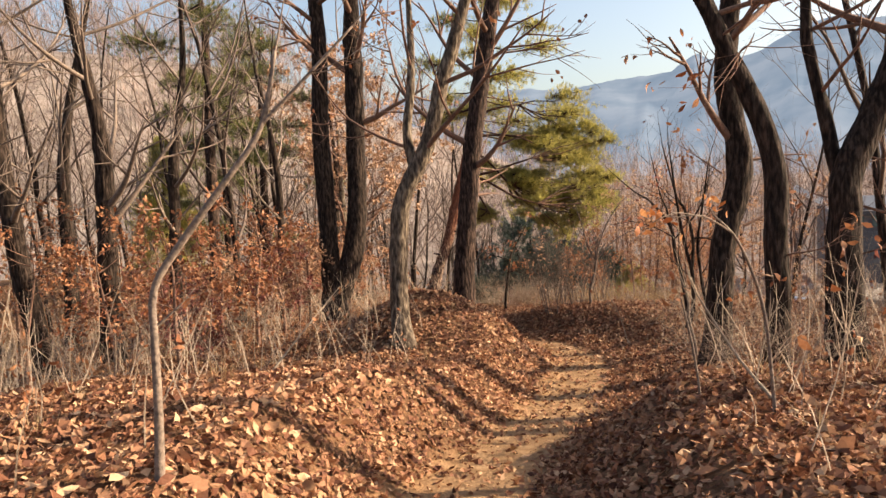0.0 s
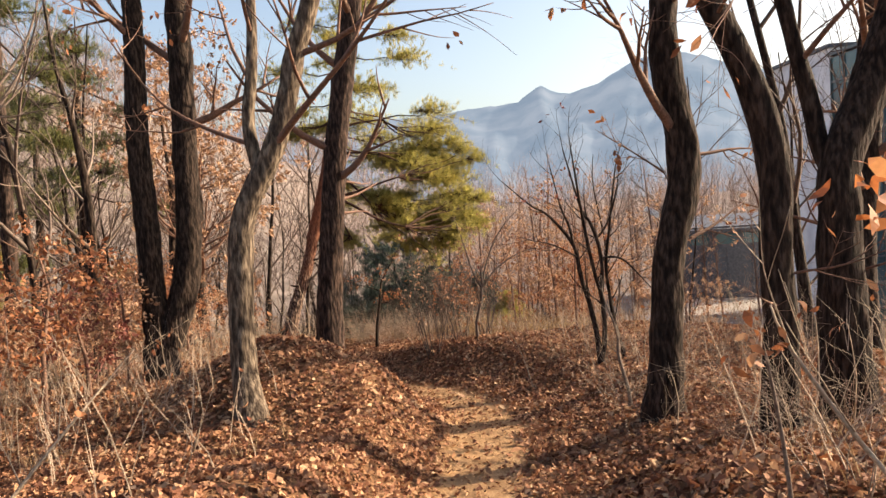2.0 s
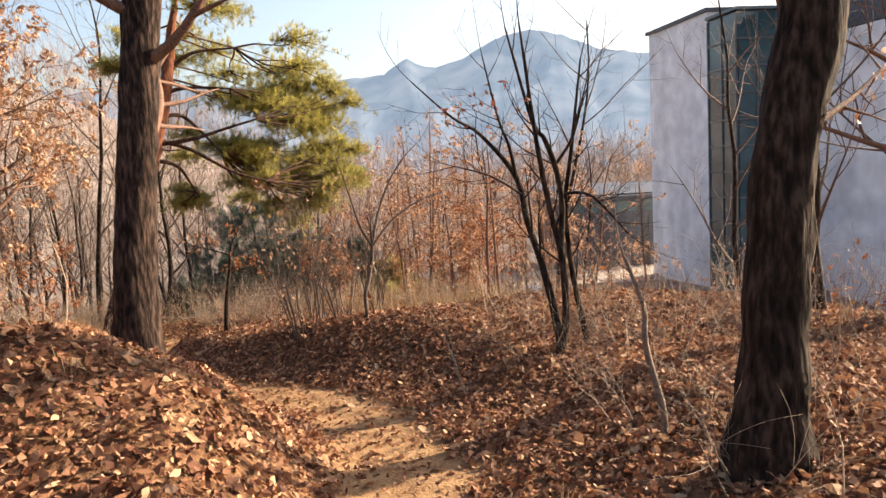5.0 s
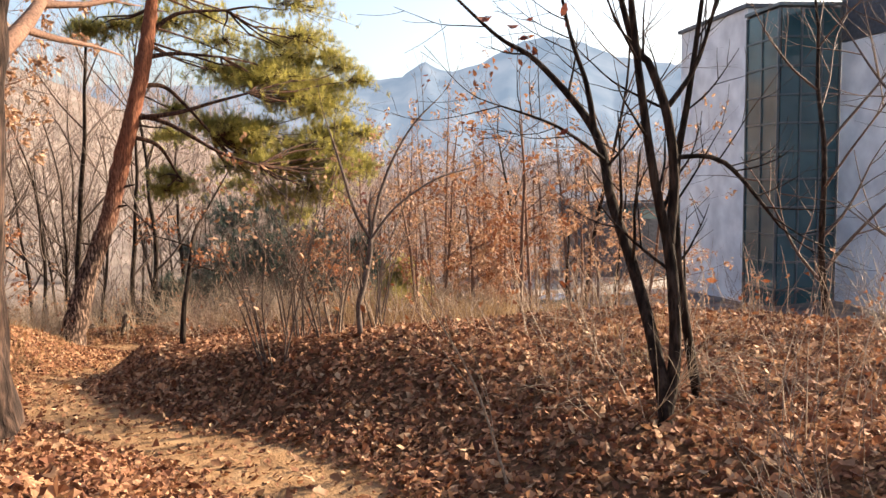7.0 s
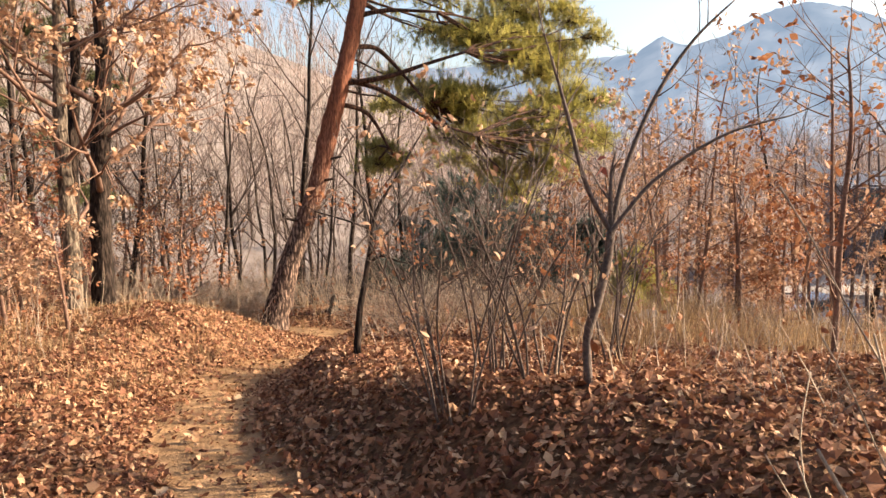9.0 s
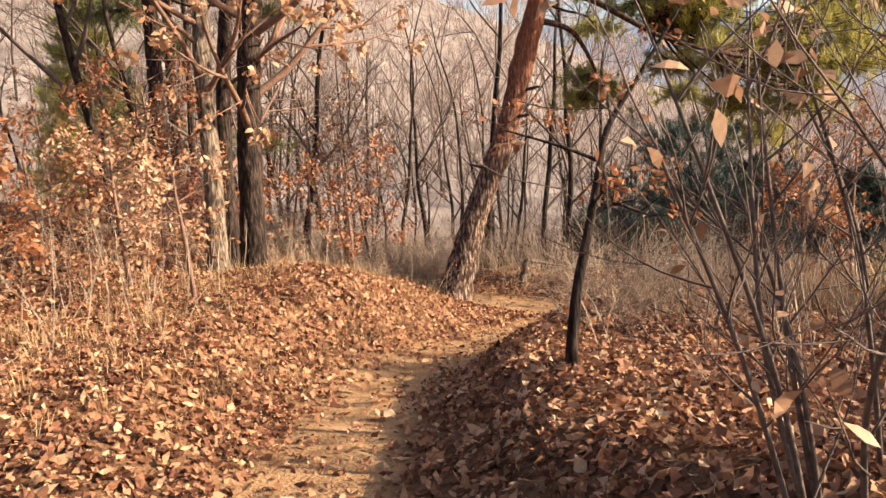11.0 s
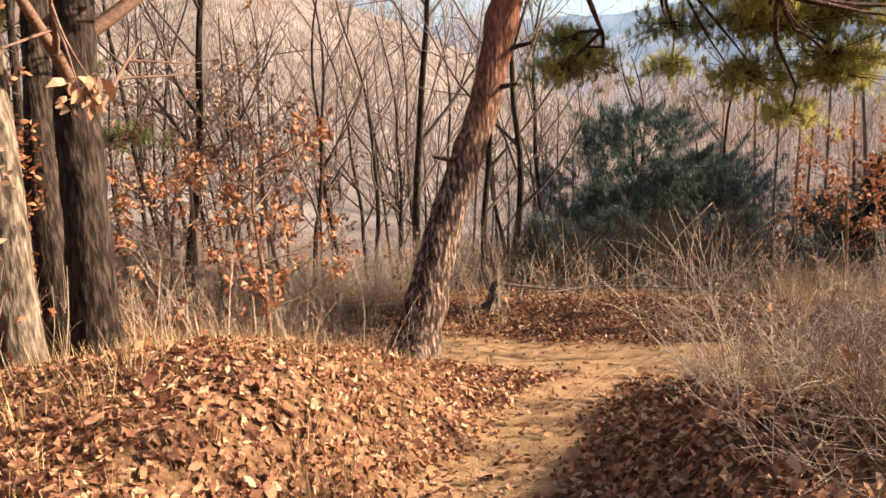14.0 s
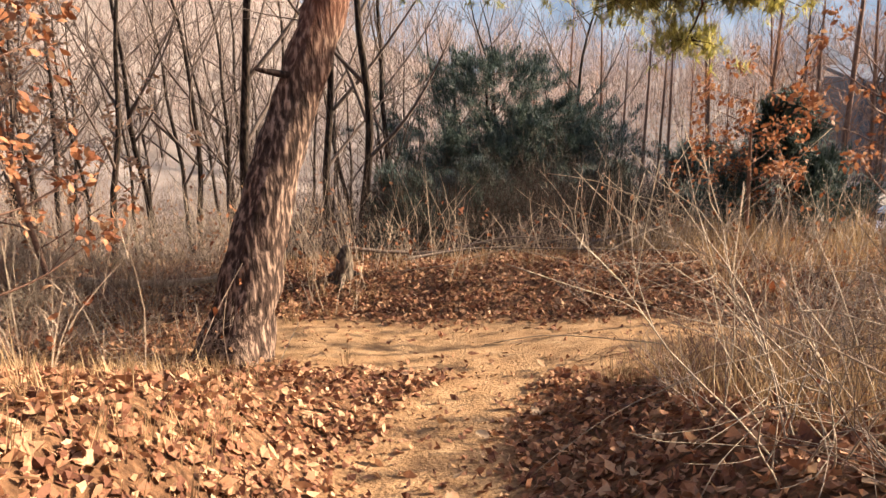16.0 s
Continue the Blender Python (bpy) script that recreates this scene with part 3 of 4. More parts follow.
# ---------------------------------------------------------------- pine crown
def pine_crown(root, stem, limbs, pads, seed, material, bark):
    """Boughs that end in flat pads of needle tufts. stem: ((z, x, y), ...) of the trunk; limbs: lines of (x, y, z); pads: (x, y, z, half width)."""
    rng = random.Random(seed)
    inv = root.location.copy()
    ends = []
    for line in limbs:
        ps = [Vector(p) - inv for p in line]
        n = len(ps) - 1
        part("branch", Acc().tube(ps, [.062 * (1 - .62 * i / n) for i in range(n + 1)], 9, .14, seed, .12), bark, root)
        ends += ps[1:]
    nd = Acc()
    zs = [r[0] for r in stem]
    for x, y, z, half in pads:
        c = Vector((x, y, z)) - inv
        h = min(max(z + .12 * abs(x - .5), zs[0]), zs[-1])
        foot = Vector((np.interp(h, zs, [r[1] for r in stem]), np.interp(h, zs, [r[2] for r in stem]), h)) - inv
        near = min(ends, key=lambda e: (e - c).length) if ends else foot
        if ends and (near - c).length < (foot - c).length * .75:
            foot = near
        br = Acc()
        way = c - foot
        br.tube([foot, foot + way * .35 + wander(rng, .12) + Vector((0, 0, -.03)), foot + way * .7 + wander(rng, .12), c], [.03, .023, .015, .008], 6, .1, seed)
        flat = Vector((way.x, way.y, 0))
        flat = flat.normalized() if flat.length > .01 else Vector((1, 0, 0))
        side = Vector((-flat.y, flat.x, 0))
        for k in range(int(130 * half)):
            u, v = rng.gauss(0, .5), rng.gauss(0, .45)
            q = c + flat * u * half + side * v * half + Vector((0, 0, (rng.gauss(0, .17) - .2 * (u * u + v * v) + .1) * half))
            d = (q - c) * .8 + Vector((0, 0, .35)) + flat * .2 + wander(rng, .3)
            d = d.normalized()
            if k % 2 == 0:
                m = c - flat * half * rng.uniform(0, .6)
                br.tube([m, m.lerp(q, .55) + wander(rng, .05), q], [.009, .006, .003], 3)
            ln = rng.uniform(.13, .22)
            for _ in range(25):
                o = q - d * rng.uniform(0, .14) + wander(rng, .02)
                nd.needle(o, o + (d * .75 + wander(rng, 1)).normalized() * ln * rng.uniform(.7, 1.2), .008)
        part("branch", br, bark, root)
    tagged(part("crown", nd, material, root, "yellow-green needle tufts in flat pads", soft=False), kind="stuff")


pads_rng = random.Random(71)
PADS = [(2.5, 28, 3.13, 1.0), (3.3, 28.4, 2.54, 1.1), (4.4, 28, 3.3, 1.0), (3.97, 27.4, 1.75, 1.1), (4.9, 28.2, 1.8, .9), (2.8, 28.6, 1.2, .9), (1.9, 28.9, 1.35, .7),
        (4.6, 27.8, .7, 1.0), (3.9, 28.5, .15, 1.0), (1.35, 28.6, -.1, .7), (4.5, 28.4, -.25, .9), (1.4, 28.4, 3.6, .9), (.2, 28.4, 3.5, .7), (5.5, 27.9, .15, .7), (3.3, 27.2, 2.2, .8), (5.3, 28, 2.6, .7),
        (3.0, 27.2, .95, .7), (5.0, 27, .1, .7), (2.6, 29.2, .3, .8), (3.2, 26.9, .35, .6)]
PADS += [(3.6, 28.8, -.4, .8), (4.6, 28.4, -.5, .7), (5.3, 28.6, 1.2, .8), (4.2, 28.4, 2.4, .9)]
PADS += [(x + pads_rng.uniform(-.7, .7), y + pads_rng.uniform(-.2, 1.8), z + pads_rng.uniform(-.5, .9), w * .9) for _ in range(2) for x, y, z, w in PADS[:24]]
PADS = [(1.6 + (x - 1.6) * 1.09, y + 1.6, z * 1.09, w) for x, y, z, w in PADS]
for k in range(16):
    a, h = 2.4 * k, 4.1 + .33 * k
    reach = (2.9 - .15 * k) * pads_rng.uniform(.6, 1.1)
    PADS.append((1.6 + reach * math.cos(a), 28.1 + .8 * reach * math.sin(a), h, pads_rng.uniform(.7, 1.05)))
pine_crown(LEAN_PINE, ((-3.3, -1.03, 27.17), (-1.3, -.38, 27.55), (.3, .1, 27.74), (1.1, .32, 27.78), (2.2, .62, 27.85), (3.3, .85, 27.95), (9, 1.9, 28.2)),
           (((.42, 27.8, 1.4), (1.3, 27.7, 1.5), (2.2, 27.6, 1.75), (2.95, 27.5, 1.95)), ((.42, 27.8, 1.5), (1.2, 27.8, 1.25), (2.26, 27.6, .6), (3.1, 27.6, .3)),
            ((.8, 27.9, 2.75), (1.4, 27.9, 2.85), (2.4, 27.9, 2.8)), ((.6, 27.85, 2.1), (1.1, 28.2, 2.15), (1.6, 28.5, 1.7), (2.1, 28.7, 1.1)),
            ((.9, 27.95, 3.3), (1.5, 28, 3.75), (2.6, 28.1, 3.9)), ((.3, 27.78, 1.0), (.9, 28.1, .8), (1.3, 28.5, .1))),
           PADS, 33, NEEDLE, PINE_LIMB)


def olive_pine(x, y, height, low, reach, seed, count=15):
    """A tall pine whose crown of pads begins at the height low."""
    rng = random.Random(seed)
    z = gz(x, y) - .05
    root = big_tree("pine_tree", "tall olive-green pine among bare trees",
                    ((x, y, z, .2), (x + .05, y, z + 1, .16), (x + .1, y + .1, z + height * .45, .13), (x + .2, y + .1, z + height * .75, .09)), DARK_PINE_BARK, seed, top=height, limbs=0)
    pads = []
    for k in range(count):
        h = low + (height - low) * (k + rng.random()) / count
        a, r = 2.4 * k, reach * (1.15 - .8 * (h - low) / (height - low)) * rng.uniform(.45, 1)
        pads.append((x + r * math.cos(a), y + r * math.sin(a), z + h, rng.uniform(.7, 1.1)))
    pine_crown(root, ((z + low, x + .1, y), (z + height, x + .2, y)), (), pads, seed, NEEDLE_OLIVE, DARK_PINE_BARK)


olive_pine(-7.0, 28.0, 9.5, 3.6, 2.6, 211)
olive_pine(-10.2, 33.5, 10.5, 3.2, 2.4, 212)
olive_pine(-6.6, 21.0, 9.5, 4.4, 2.0, 213, 10)
for p, w in (((-.02, 27.62, -.55), (.8, -.5, .1)), ((.12, 27.66, -.12), (.9, -.3, .15)), ((-.5, 27.4, -1.35), (-.9, -.3, .2))):
    q = Vector(p) - LEAN_PINE.location
    part("branch_stub", Acc().tube([q, q + Vector(w) * .16, q + Vector(w) * .3], [.035, .028, .016], 8, .15, 3), DARK_PINE_BARK, LEAN_PINE, "dead broken-off branch stub")


def young_conifer(name, label, x, y, height, width, seed, material, wide=False):
    rng = random.Random(seed)
    z = gz(x, y)
    root = thing(name, label, "conifer", (x, y, z))
    tr = Acc().tube([(0, 0, -.2), (.02, 0, height * .5), (0, .03, height)], [height * .018, height * .012, .01], 8)
    br, nd, tips = Acc(), Acc(), []
    n = int(height * 11)
    for k in range(n):
        h = height * (.16 + .82 * k / n)
        a = k * 2.4 + rng.uniform(-.3, .3)
        ln = width * (1.05 - h / height) * rng.uniform(.75, 1.15) + .15
        if wide:
            h = height * (.24 + .74 * k / n)
            ln = width * (.3 + .55 * math.sin(3.14 * (k / n) ** .75)) * rng.uniform(.5, 1.2)
        grow(br, (0, 0, h), (math.cos(a), math.sin(a), .1), ln, .012, 1, rng, tips, lift=.03, kids=7, spread=.6, seg=4)
    needles(nd, tips, rng, 95, .2, .24, .009)
    part("trunk", tr, DARK_PINE_BARK, root)
    tagged(part("branchwork", br, TWIG, root), kind="stuff")
    tagged(part("crown", nd, material, root, soft=False), kind="stuff")
    return root


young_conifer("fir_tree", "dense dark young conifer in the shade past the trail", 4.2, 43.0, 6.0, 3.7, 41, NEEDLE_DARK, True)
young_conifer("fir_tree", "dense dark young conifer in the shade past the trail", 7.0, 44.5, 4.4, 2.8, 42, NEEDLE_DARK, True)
young_conifer("fir_tree", "small dark conifer under rust-brown leaves", 6.4, 31.4, 2.3, 1.2, 43, NEEDLE_DARK)
young_conifer("pine_tree", "tall pine among bare trees on the slope", -13.0, 34.0, 8.5, 2.2, 45, NEEDLE)
young_conifer("fir_tree", "low green conifer behind the leafy mound", 6.1, 26.5, 1.5, .7, 47, NEEDLE)


# ---------------------------------------------------------------- saplings and brush
def sapling(name, label, stems, seed, twig=TWIG, dry=None, extra=4, twig_len=.5, level=1, dry_share=.5, dry_count=2, dry_size=.1, lift=.15, from_share=.35):
    """A thin tree out of stem lines ((x, y, z, radius), ...), with side twigs."""
    rng = random.Random(seed)
    root = thing(name, label, "sapling", stems[0][0][:3])
    inv = Vector(stems[0][0][:3])
    br, tips = Acc(), []
    for s in stems:
        ps, rs = [Vector(p[:3]) - inv for p in s], [p[3] for p in s]
        if s is stems[0]:
            ps.insert(0, ps[0] - Vector((0, 0, .2)))
            rs.insert(0, rs[0])
        part("stem", Acc().tube(ps, rs, 9, .12, seed, .06), twig, root)
        for k in range(extra):
            t = (from_share + (1 - from_share) * (k + rng.random()) / extra) * (len(ps) - 1)
            i = min(int(t), len(ps) - 2)
            q, d = ps[i].lerp(ps[i + 1], t - i), (ps[i + 1] - ps[i]).normalized()
            grow(br, q, d * .6 + d.cross(wander(rng, 1)).normalized() * .8, twig_len * rng.uniform(.5, 1.3), max(rs[i] * .4, .004), level, rng, tips, lift, 3, .7, 4)
        grow(br, ps[-1], ps[-1] - ps[-2], twig_len, rs[-1] * .8, level, rng, tips, lift, 3, .6, 4)
    tagged(part("twigwork", br, twig, root), kind="stuff")
    if dry:
        lf = Acc()
        foliage(lf, [q for q in tips if rng.random() < dry_share], rng, dry_count, dry_size)
        tagged(part("foliage", lf, dry, root, soft=False), kind="stuff")
    return root


sapling("sapling", "slender pale sapling bent over fallen leaves",
        (((-1.15, 3.76, .02, 0.023), (-1.14, 3.79, .37, 0.019), (-1.14, 3.81, .66, 0.017), (-1.13, 3.83, .88, 0.017), (-1.0, 3.86, 1.08, 0.017), (-.79, 3.88, 1.34, 0.014), (-.64, 3.91, 1.55, 0.012), (-.56, 3.94, 1.88, 0.007)),
         ((-.64, 3.91, 1.56, 0.009), (-.44, 3.93, 1.75, 0.008), (-.22, 3.96, 1.97, 0.005))), 51, TWIG, extra=3, twig_len=.35)
sapling("sapling", "forked grey sapling on the leafy mound",
        (((2.97, 16.66, -1.52, 0.028), (2.97, 16.7, -1.25, 0.027), (3.03, 16.72, -1.04, 0.031), (3.1, 16.75, -.8, 0.026), (3.13, 16.77, -.6, 0.027)),
         ((3.13, 16.77, -.6, 0.017), (2.99, 16.81, -.32, 0.015), (2.88, 16.87, .13, 0.012), (2.79, 16.91, .47, 0.008)),
         ((3.13, 16.77, -.6, 0.017), (3.24, 16.82, -.19, 0.015), (3.44, 16.87, .24, 0.013), (3.67, 16.9, .56, 0.009), (3.92, 16.92, .79, 0.005)),
         ((3.12, 16.74, -.6, 0.016), (3.39, 16.75, -.29, 0.012), (3.81, 16.77, -.03, 0.009), (4.22, 16.78, .08, 0.005))), 52, BROWN_BARK, LEAF_RED, extra=3, dry_share=.06, dry_count=3)
sapling("sapling", "dark knotted sapling with a few hanging red leaves",
        (((1.3, 19.6, -2.0, .04), (1.34, 19.66, -1.6, .033), (1.38, 19.71, -1.4, .031), (1.42, 19.76, -1.18, .028), (1.46, 19.81, -.96, .024), (1.52, 19.87, -.66, .02), (1.72, 19.97, -.33, .014), (1.95, 20.05, .05, .009)),
         ((1.42, 19.76, -1.18, .016), (1.55, 19.8, -1.11, .012), (1.72, 19.82, -1.17, .008)), ((1.47, 19.83, -.85, .013), (1.24, 19.8, -.75, .01), (.91, 19.76, -.64, .006))),
        53, OAK_BARK, LEAF_RUST, extra=4, dry_share=.55, dry_count=7, dry_size=.062, twig_len=.28)
sapling("sapling", "clump of dark slender stems beside the mound",
        (((3.98, 13.2, -1.6, .05), (4.02, 13.25, -1.38, .044), (4.05, 13.4, -1.03, .04), (4.03, 13.6, -.57, .036), (3.97, 13.75, -.16, .033), (3.94, 13.9, .28, .027), (3.65, 14.1, .73, .018), (3.39, 14.2, .92, .012), (3.0, 14.3, 1.3, .006)),
         ((4.03, 13.25, -1.38, .04), (4.12, 13.3, -1.12, .037), (4.15, 13.35, -.74, .036), (4.14, 13.4, -.41, .034), (4.07, 13.4, -.15, .028), (3.99, 13.4, .25, .024), (3.91, 13.4, .78, .02), (3.8, 13.4, 1.7, .009)),
         ((4.15, 13.4, -.41, .032), (4.18, 13.4, -.02, .029), (4.13, 13.4, .34, .026), (4.03, 13.45, .66, .022), (3.95, 13.5, .8, .02), (3.75, 13.6, 1.7, .008)),
         ((4.2, 13.4, .1, .016), (4.46, 13.3, .06, .015), (4.79, 13.2, -.33, .008)),
         ((3.94, 13.9, .29, .02), (3.88, 13.9, .59, .016), (3.77, 13.9, .88, .012), (3.65, 13.95, 1.5, .006)),
         ((3.95, 13.8, .1, .012), (3.6, 13.75, .3, .009), (3.2, 13.7, .42, .005)),
         ((4.14, 13.4, .4, .016), (4.3, 13.35, .65, .013), (4.42, 13.3, 1.1, .007))), 54, OAK_BARK, LEAF_RED, extra=6, twig_len=.6, dry_share=.05)
sapling("sapling", "dark slender stem beside the mound",
        (((4.63, 13.7, -1.66, .036), (4.42, 13.6, -.93, .03), (4.36, 13.6, -.53, .027), (4.3, 13.55, -.02, .024), (4.36, 13.5, .52, .018), (4.5, 13.5, 1.4, .009)),), 55, OAK_BARK, extra=7, twig_len=.7)
sapling("sapling", "short dead shrub stem leaning by the trail",
        (((3.36, 10.75, -1.15, .022), (3.29, 10.82, -.74, .02), (3.3, 10.84, -.51, .016), (3.22, 10.91, -.2, .01)),), 56, TWIG, extra=4, twig_len=.35)
sapling("sapling", "thin oak shoot with bunches of bright orange-brown leaves",
        (((2.0, 4.95, gz(2.0, 4.95), .012), (1.92, 4.9, .45, .01), (1.75, 4.8, .85, .008), (1.59, 4.74, 1.02, .006)),
         ((1.7, 4.78, .92, .005), (1.48, 4.6, 1.03, .004), (1.3, 4.5, 1.03, .003)), ((1.5, 4.62, 1.02, .004), (1.3, 4.46, 1.06, .003), (1.17, 4.4, 1.02, .003))),
        57, TWIG, LEAF_ORANGE, extra=1, twig_len=.04, level=0, dry_share=1.0, dry_count=6, dry_size=.058, from_share=.97)
sapling("sapling", "short oak shoot with a bunch of curled brown leaves",
        (((1.78, 5.62, gz(1.78, 5.62), .01), (1.72, 5.58, .1, .008), (1.63, 5.53, .46, .005)),), 58, TWIG, LEAF_RUST, extra=1, twig_len=.05, level=0, dry_share=1.0, dry_count=6, dry_size=.06, from_share=.95)
for k, (x, y, h, s) in enumerate(((2.15, 16.9, 1.35, 61), (2.45, 17.5, 1.6, 62), (3.4, 17.9, 1.5, 64), (2.75, 17.1, 1.2, 66))):
    rng = random.Random(s)
    z = gz(x, y)
    stems = []
    for i in range(8):
        a = rng.uniform(0, 6.28)
        q = (x + .1 * math.cos(a), y + .1 * math.sin(a))
        stems.append(((q[0], q[1], z - .03, .009), (q[0] + .14 * math.cos(a) + rng.uniform(-.15, .15), q[1] + .1 * math.sin(a), z + h * .45, .007), (q[0] + .4 * math.cos(a), q[1] + .35 * math.sin(a), z + h * rng.uniform(.7, 1.1), .004)))
    sapling("shrub", "leafless many-stemmed shrub on the mound", tuple(stems), s, BROWN_BARK, LEAF_TAN, extra=7, twig_len=.5, dry_share=.14, dry_count=3, dry_size=.065)
sapling("sapling", "rust-leaved young oak beyond the mound",
        (((5.6, 18.6, gz(5.6, 18.6), .03), (5.62, 18.62, -.9, .025), (5.66, 18.6, 0, .018), (5.6, 18.6, .7, .009)),), 65, TWIG_RED, LEAF_RUST, extra=12, twig_len=.8, dry_share=.9, dry_count=4)


def oak_sprout(seed, height, dry, share=.9):
    """A bushy young oak at the origin that keeps its dry leaves."""
    rng = random.Random(seed)
    root = thing("young_oak", "bushy young oak holding rust-brown dry leaves", "sapling", group="young oaks in the undergrowth")
    st, br, lf, tips = Acc(), Acc(), Acc(), []
    d = Vector((rng.uniform(-.15, .15), rng.uniform(-.15, .15), 1))
    st.tube([(0, 0, -.15), d * height * .4, d * height * .75 + wander(rng, .1), d * height + wander(rng, .1)], [.03, .024, .014, .006], 7)
    for k in range(13):
        h = height * (.25 + .72 * k / 13)
        a = rng.uniform(0, 6.28)
        grow(br, d * h, (math.cos(a), math.sin(a), .35), height * .38 * rng.uniform(.6, 1.1), .009, 1, rng, tips, .05, 4, .7, 4)
    foliage(lf, [q for q in tips if rng.random() < share], rng, 13, .072)
    part("trunk", st, TWIG_RED, root)
    tagged(part("branchwork", br, TWIG_RED, root), kind="stuff")
    tagged(part("foliage", lf, dry, root, soft=False), kind="stuff")
    return root


def brush(seed, height, material, label, kind="brush", where="dry brush along the trail"):
    """A tangle of thin bare shoots at the origin."""
    rng = random.Random(seed)
    root = thing(kind, label, "shrub" if kind == "brush" else kind, group=where)
    tips = []
    for k in range(9):
        st = Acc()
        a, o = rng.uniform(0, 6.28), rng.uniform(0, .3)
        grow(st, (o * math.cos(a), o * math.sin(a), -.05), (math.cos(a) * .6, math.sin(a) * .6, 1), height * rng.uniform(.6, 1.1), .006, 1, rng, tips, -.04, 10, .8, 3, .3)
        tagged(part("shoot", st, material, root), kind="stuff")
    return root


def bare_tree(seed, height):
    """A slim leafless tree at the origin."""
    rng = random.Random(seed)
    root = thing("bare_tree", "slim leafless tree in the wood", "tree", group="bare trees of the wood")
    tr, tips = Acc(), []
    ps, rs, p, d = [Vector((0, 0, -.3))], [height * .009], Vector((0, 0, -.3)), Vector((0, 0, 1))
    for k in range(9):
        d = (d + wander(rng, .15) + Vector((0, 0, .08))).normalized()
        p = p + d * height / 9
        ps.append(p.copy())
        rs.append(height * .009 * (1 - .09 * (k + 1)))
    tr.tube(ps, rs, 7)
    for k in range(11):
        t = 1.9 + 6.9 * (k + rng.random()) / 11
        i = min(int(t), 8)
        a = rng.uniform(0, 6.28)
        br = Acc()
        grow(br, ps[i].lerp(ps[i + 1], t - i), (math.cos(a) * .85, math.sin(a) * .85, .8), height * rng.uniform(.2, .44), rs[i] * .6, 2, rng, tips, .1, 4, .65, 4, .2)
        part("branch", br, BROWN_BARK, root)
    part("trunk", tr, OAK_BARK, root)
    return root


def larch(seed, height):
    """A slim straight tree with fine reddish twigs, at the origin."""
    rng = random.Random(seed)
    root = thing("larch_tree", "slim straight larch with fine reddish-brown twigs", "tree", group="larches below the slope")
    tw = Acc()
    for k in range(150):
        h = height * (.15 + .84 * k / 150)
        a = rng.uniform(0, 6.28)
        ln = (.16 * (height - h) + .22) * rng.uniform(.6, 1.15)
        d = Vector((math.cos(a), math.sin(a), rng.uniform(.3, 1.1))).normalized()
        p = Vector((0, 0, h))
        tw.blade(p, p + d * ln, .006)
        for _ in range(6):
            q = p + d * ln * rng.uniform(.2, .95)
            tw.blade(q, q + (d + wander(rng, .8)).normalized() * ln * .4, .005)
    part("trunk", Acc().tube([(0, 0, -.3), (.04, .02, height * .5), (0, .05, height)], [height * .009, height * .006, .008], 7), TWIG_RED, root)
    tagged(part("branchwork", tw, LARCH_TWIG, root, soft=False), kind="stuff")
    return root


def scatter(protos, spots, seed, lo=.8, hi=1.2, sink=.03):
    """Places copies of the prototypes at the spots; the first ones are the prototypes themselves."""
    rng = random.Random(seed)
    for k, (x, y) in enumerate(spots):
        m = pose(x, y, gz(x, y) - sink, rng.uniform(-4, 4), rng.uniform(-4, 4), rng.uniform(0, 360))
        s = rng.uniform(lo, hi)
        src = protos[k % len(protos)]
        if k < len(protos):
            src.matrix_basis = m
            src.scale = (s, s, s)
        else:
            ob = copy_thing(src, m)
            ob.scale = (s, s, s)


def spots_in(seed, n, box, gap, clear):
    """Random spots in a box (x0, y0, x1, y1), at least gap apart and that far off the trail."""
    rng, out = random.Random(seed), []
    for _ in range(n * 30):
        x, y = rng.uniform(box[0], box[2]), rng.uniform(box[1], box[3])
        if abs(x - table(PATH_X, y)) < clear or path_mask(x, y) > .02 or (2 < x < 8 and 33 < y < 44) or any((x - a) ** 2 + (y - b) ** 2 < gap * gap for a, b in out):
            continue
        out.append((x, y))
        if len(out) == n:
            break
    return out


BARE = [bare_tree(70 + k, h) for k, h in enumerate((8.5, 10, 7.5, 11, 9))]
scatter(BARE, spots_in(1, 46, (-16, 34, 8, 52), 1.5, 2.5) + spots_in(6, 56, (-45, 45, 4, 78), 2.0, 0) + spots_in(7, 20, (-34, 24, -14, 50), 2.2, 3) + spots_in(2, 16, (-17, 16, -4.6, 31), 1.8, 3) + spots_in(3, 5, (9, 30, 16, 44), 1.8, 3)
        + spots_in(4, 8, (-16, 4, -7.5, 16), 1.8, 3) + spots_in(5, 5, (7.5, 8, 13, 20), 2, 3), 5)
SPROUT = [oak_sprout(80, 1.9, LEAF_RUST), oak_sprout(81, 1.5, LEAF_TAN), oak_sprout(82, 2.4, LEAF_RUST), oak_sprout(83, 1.3, LEAF_RED)]
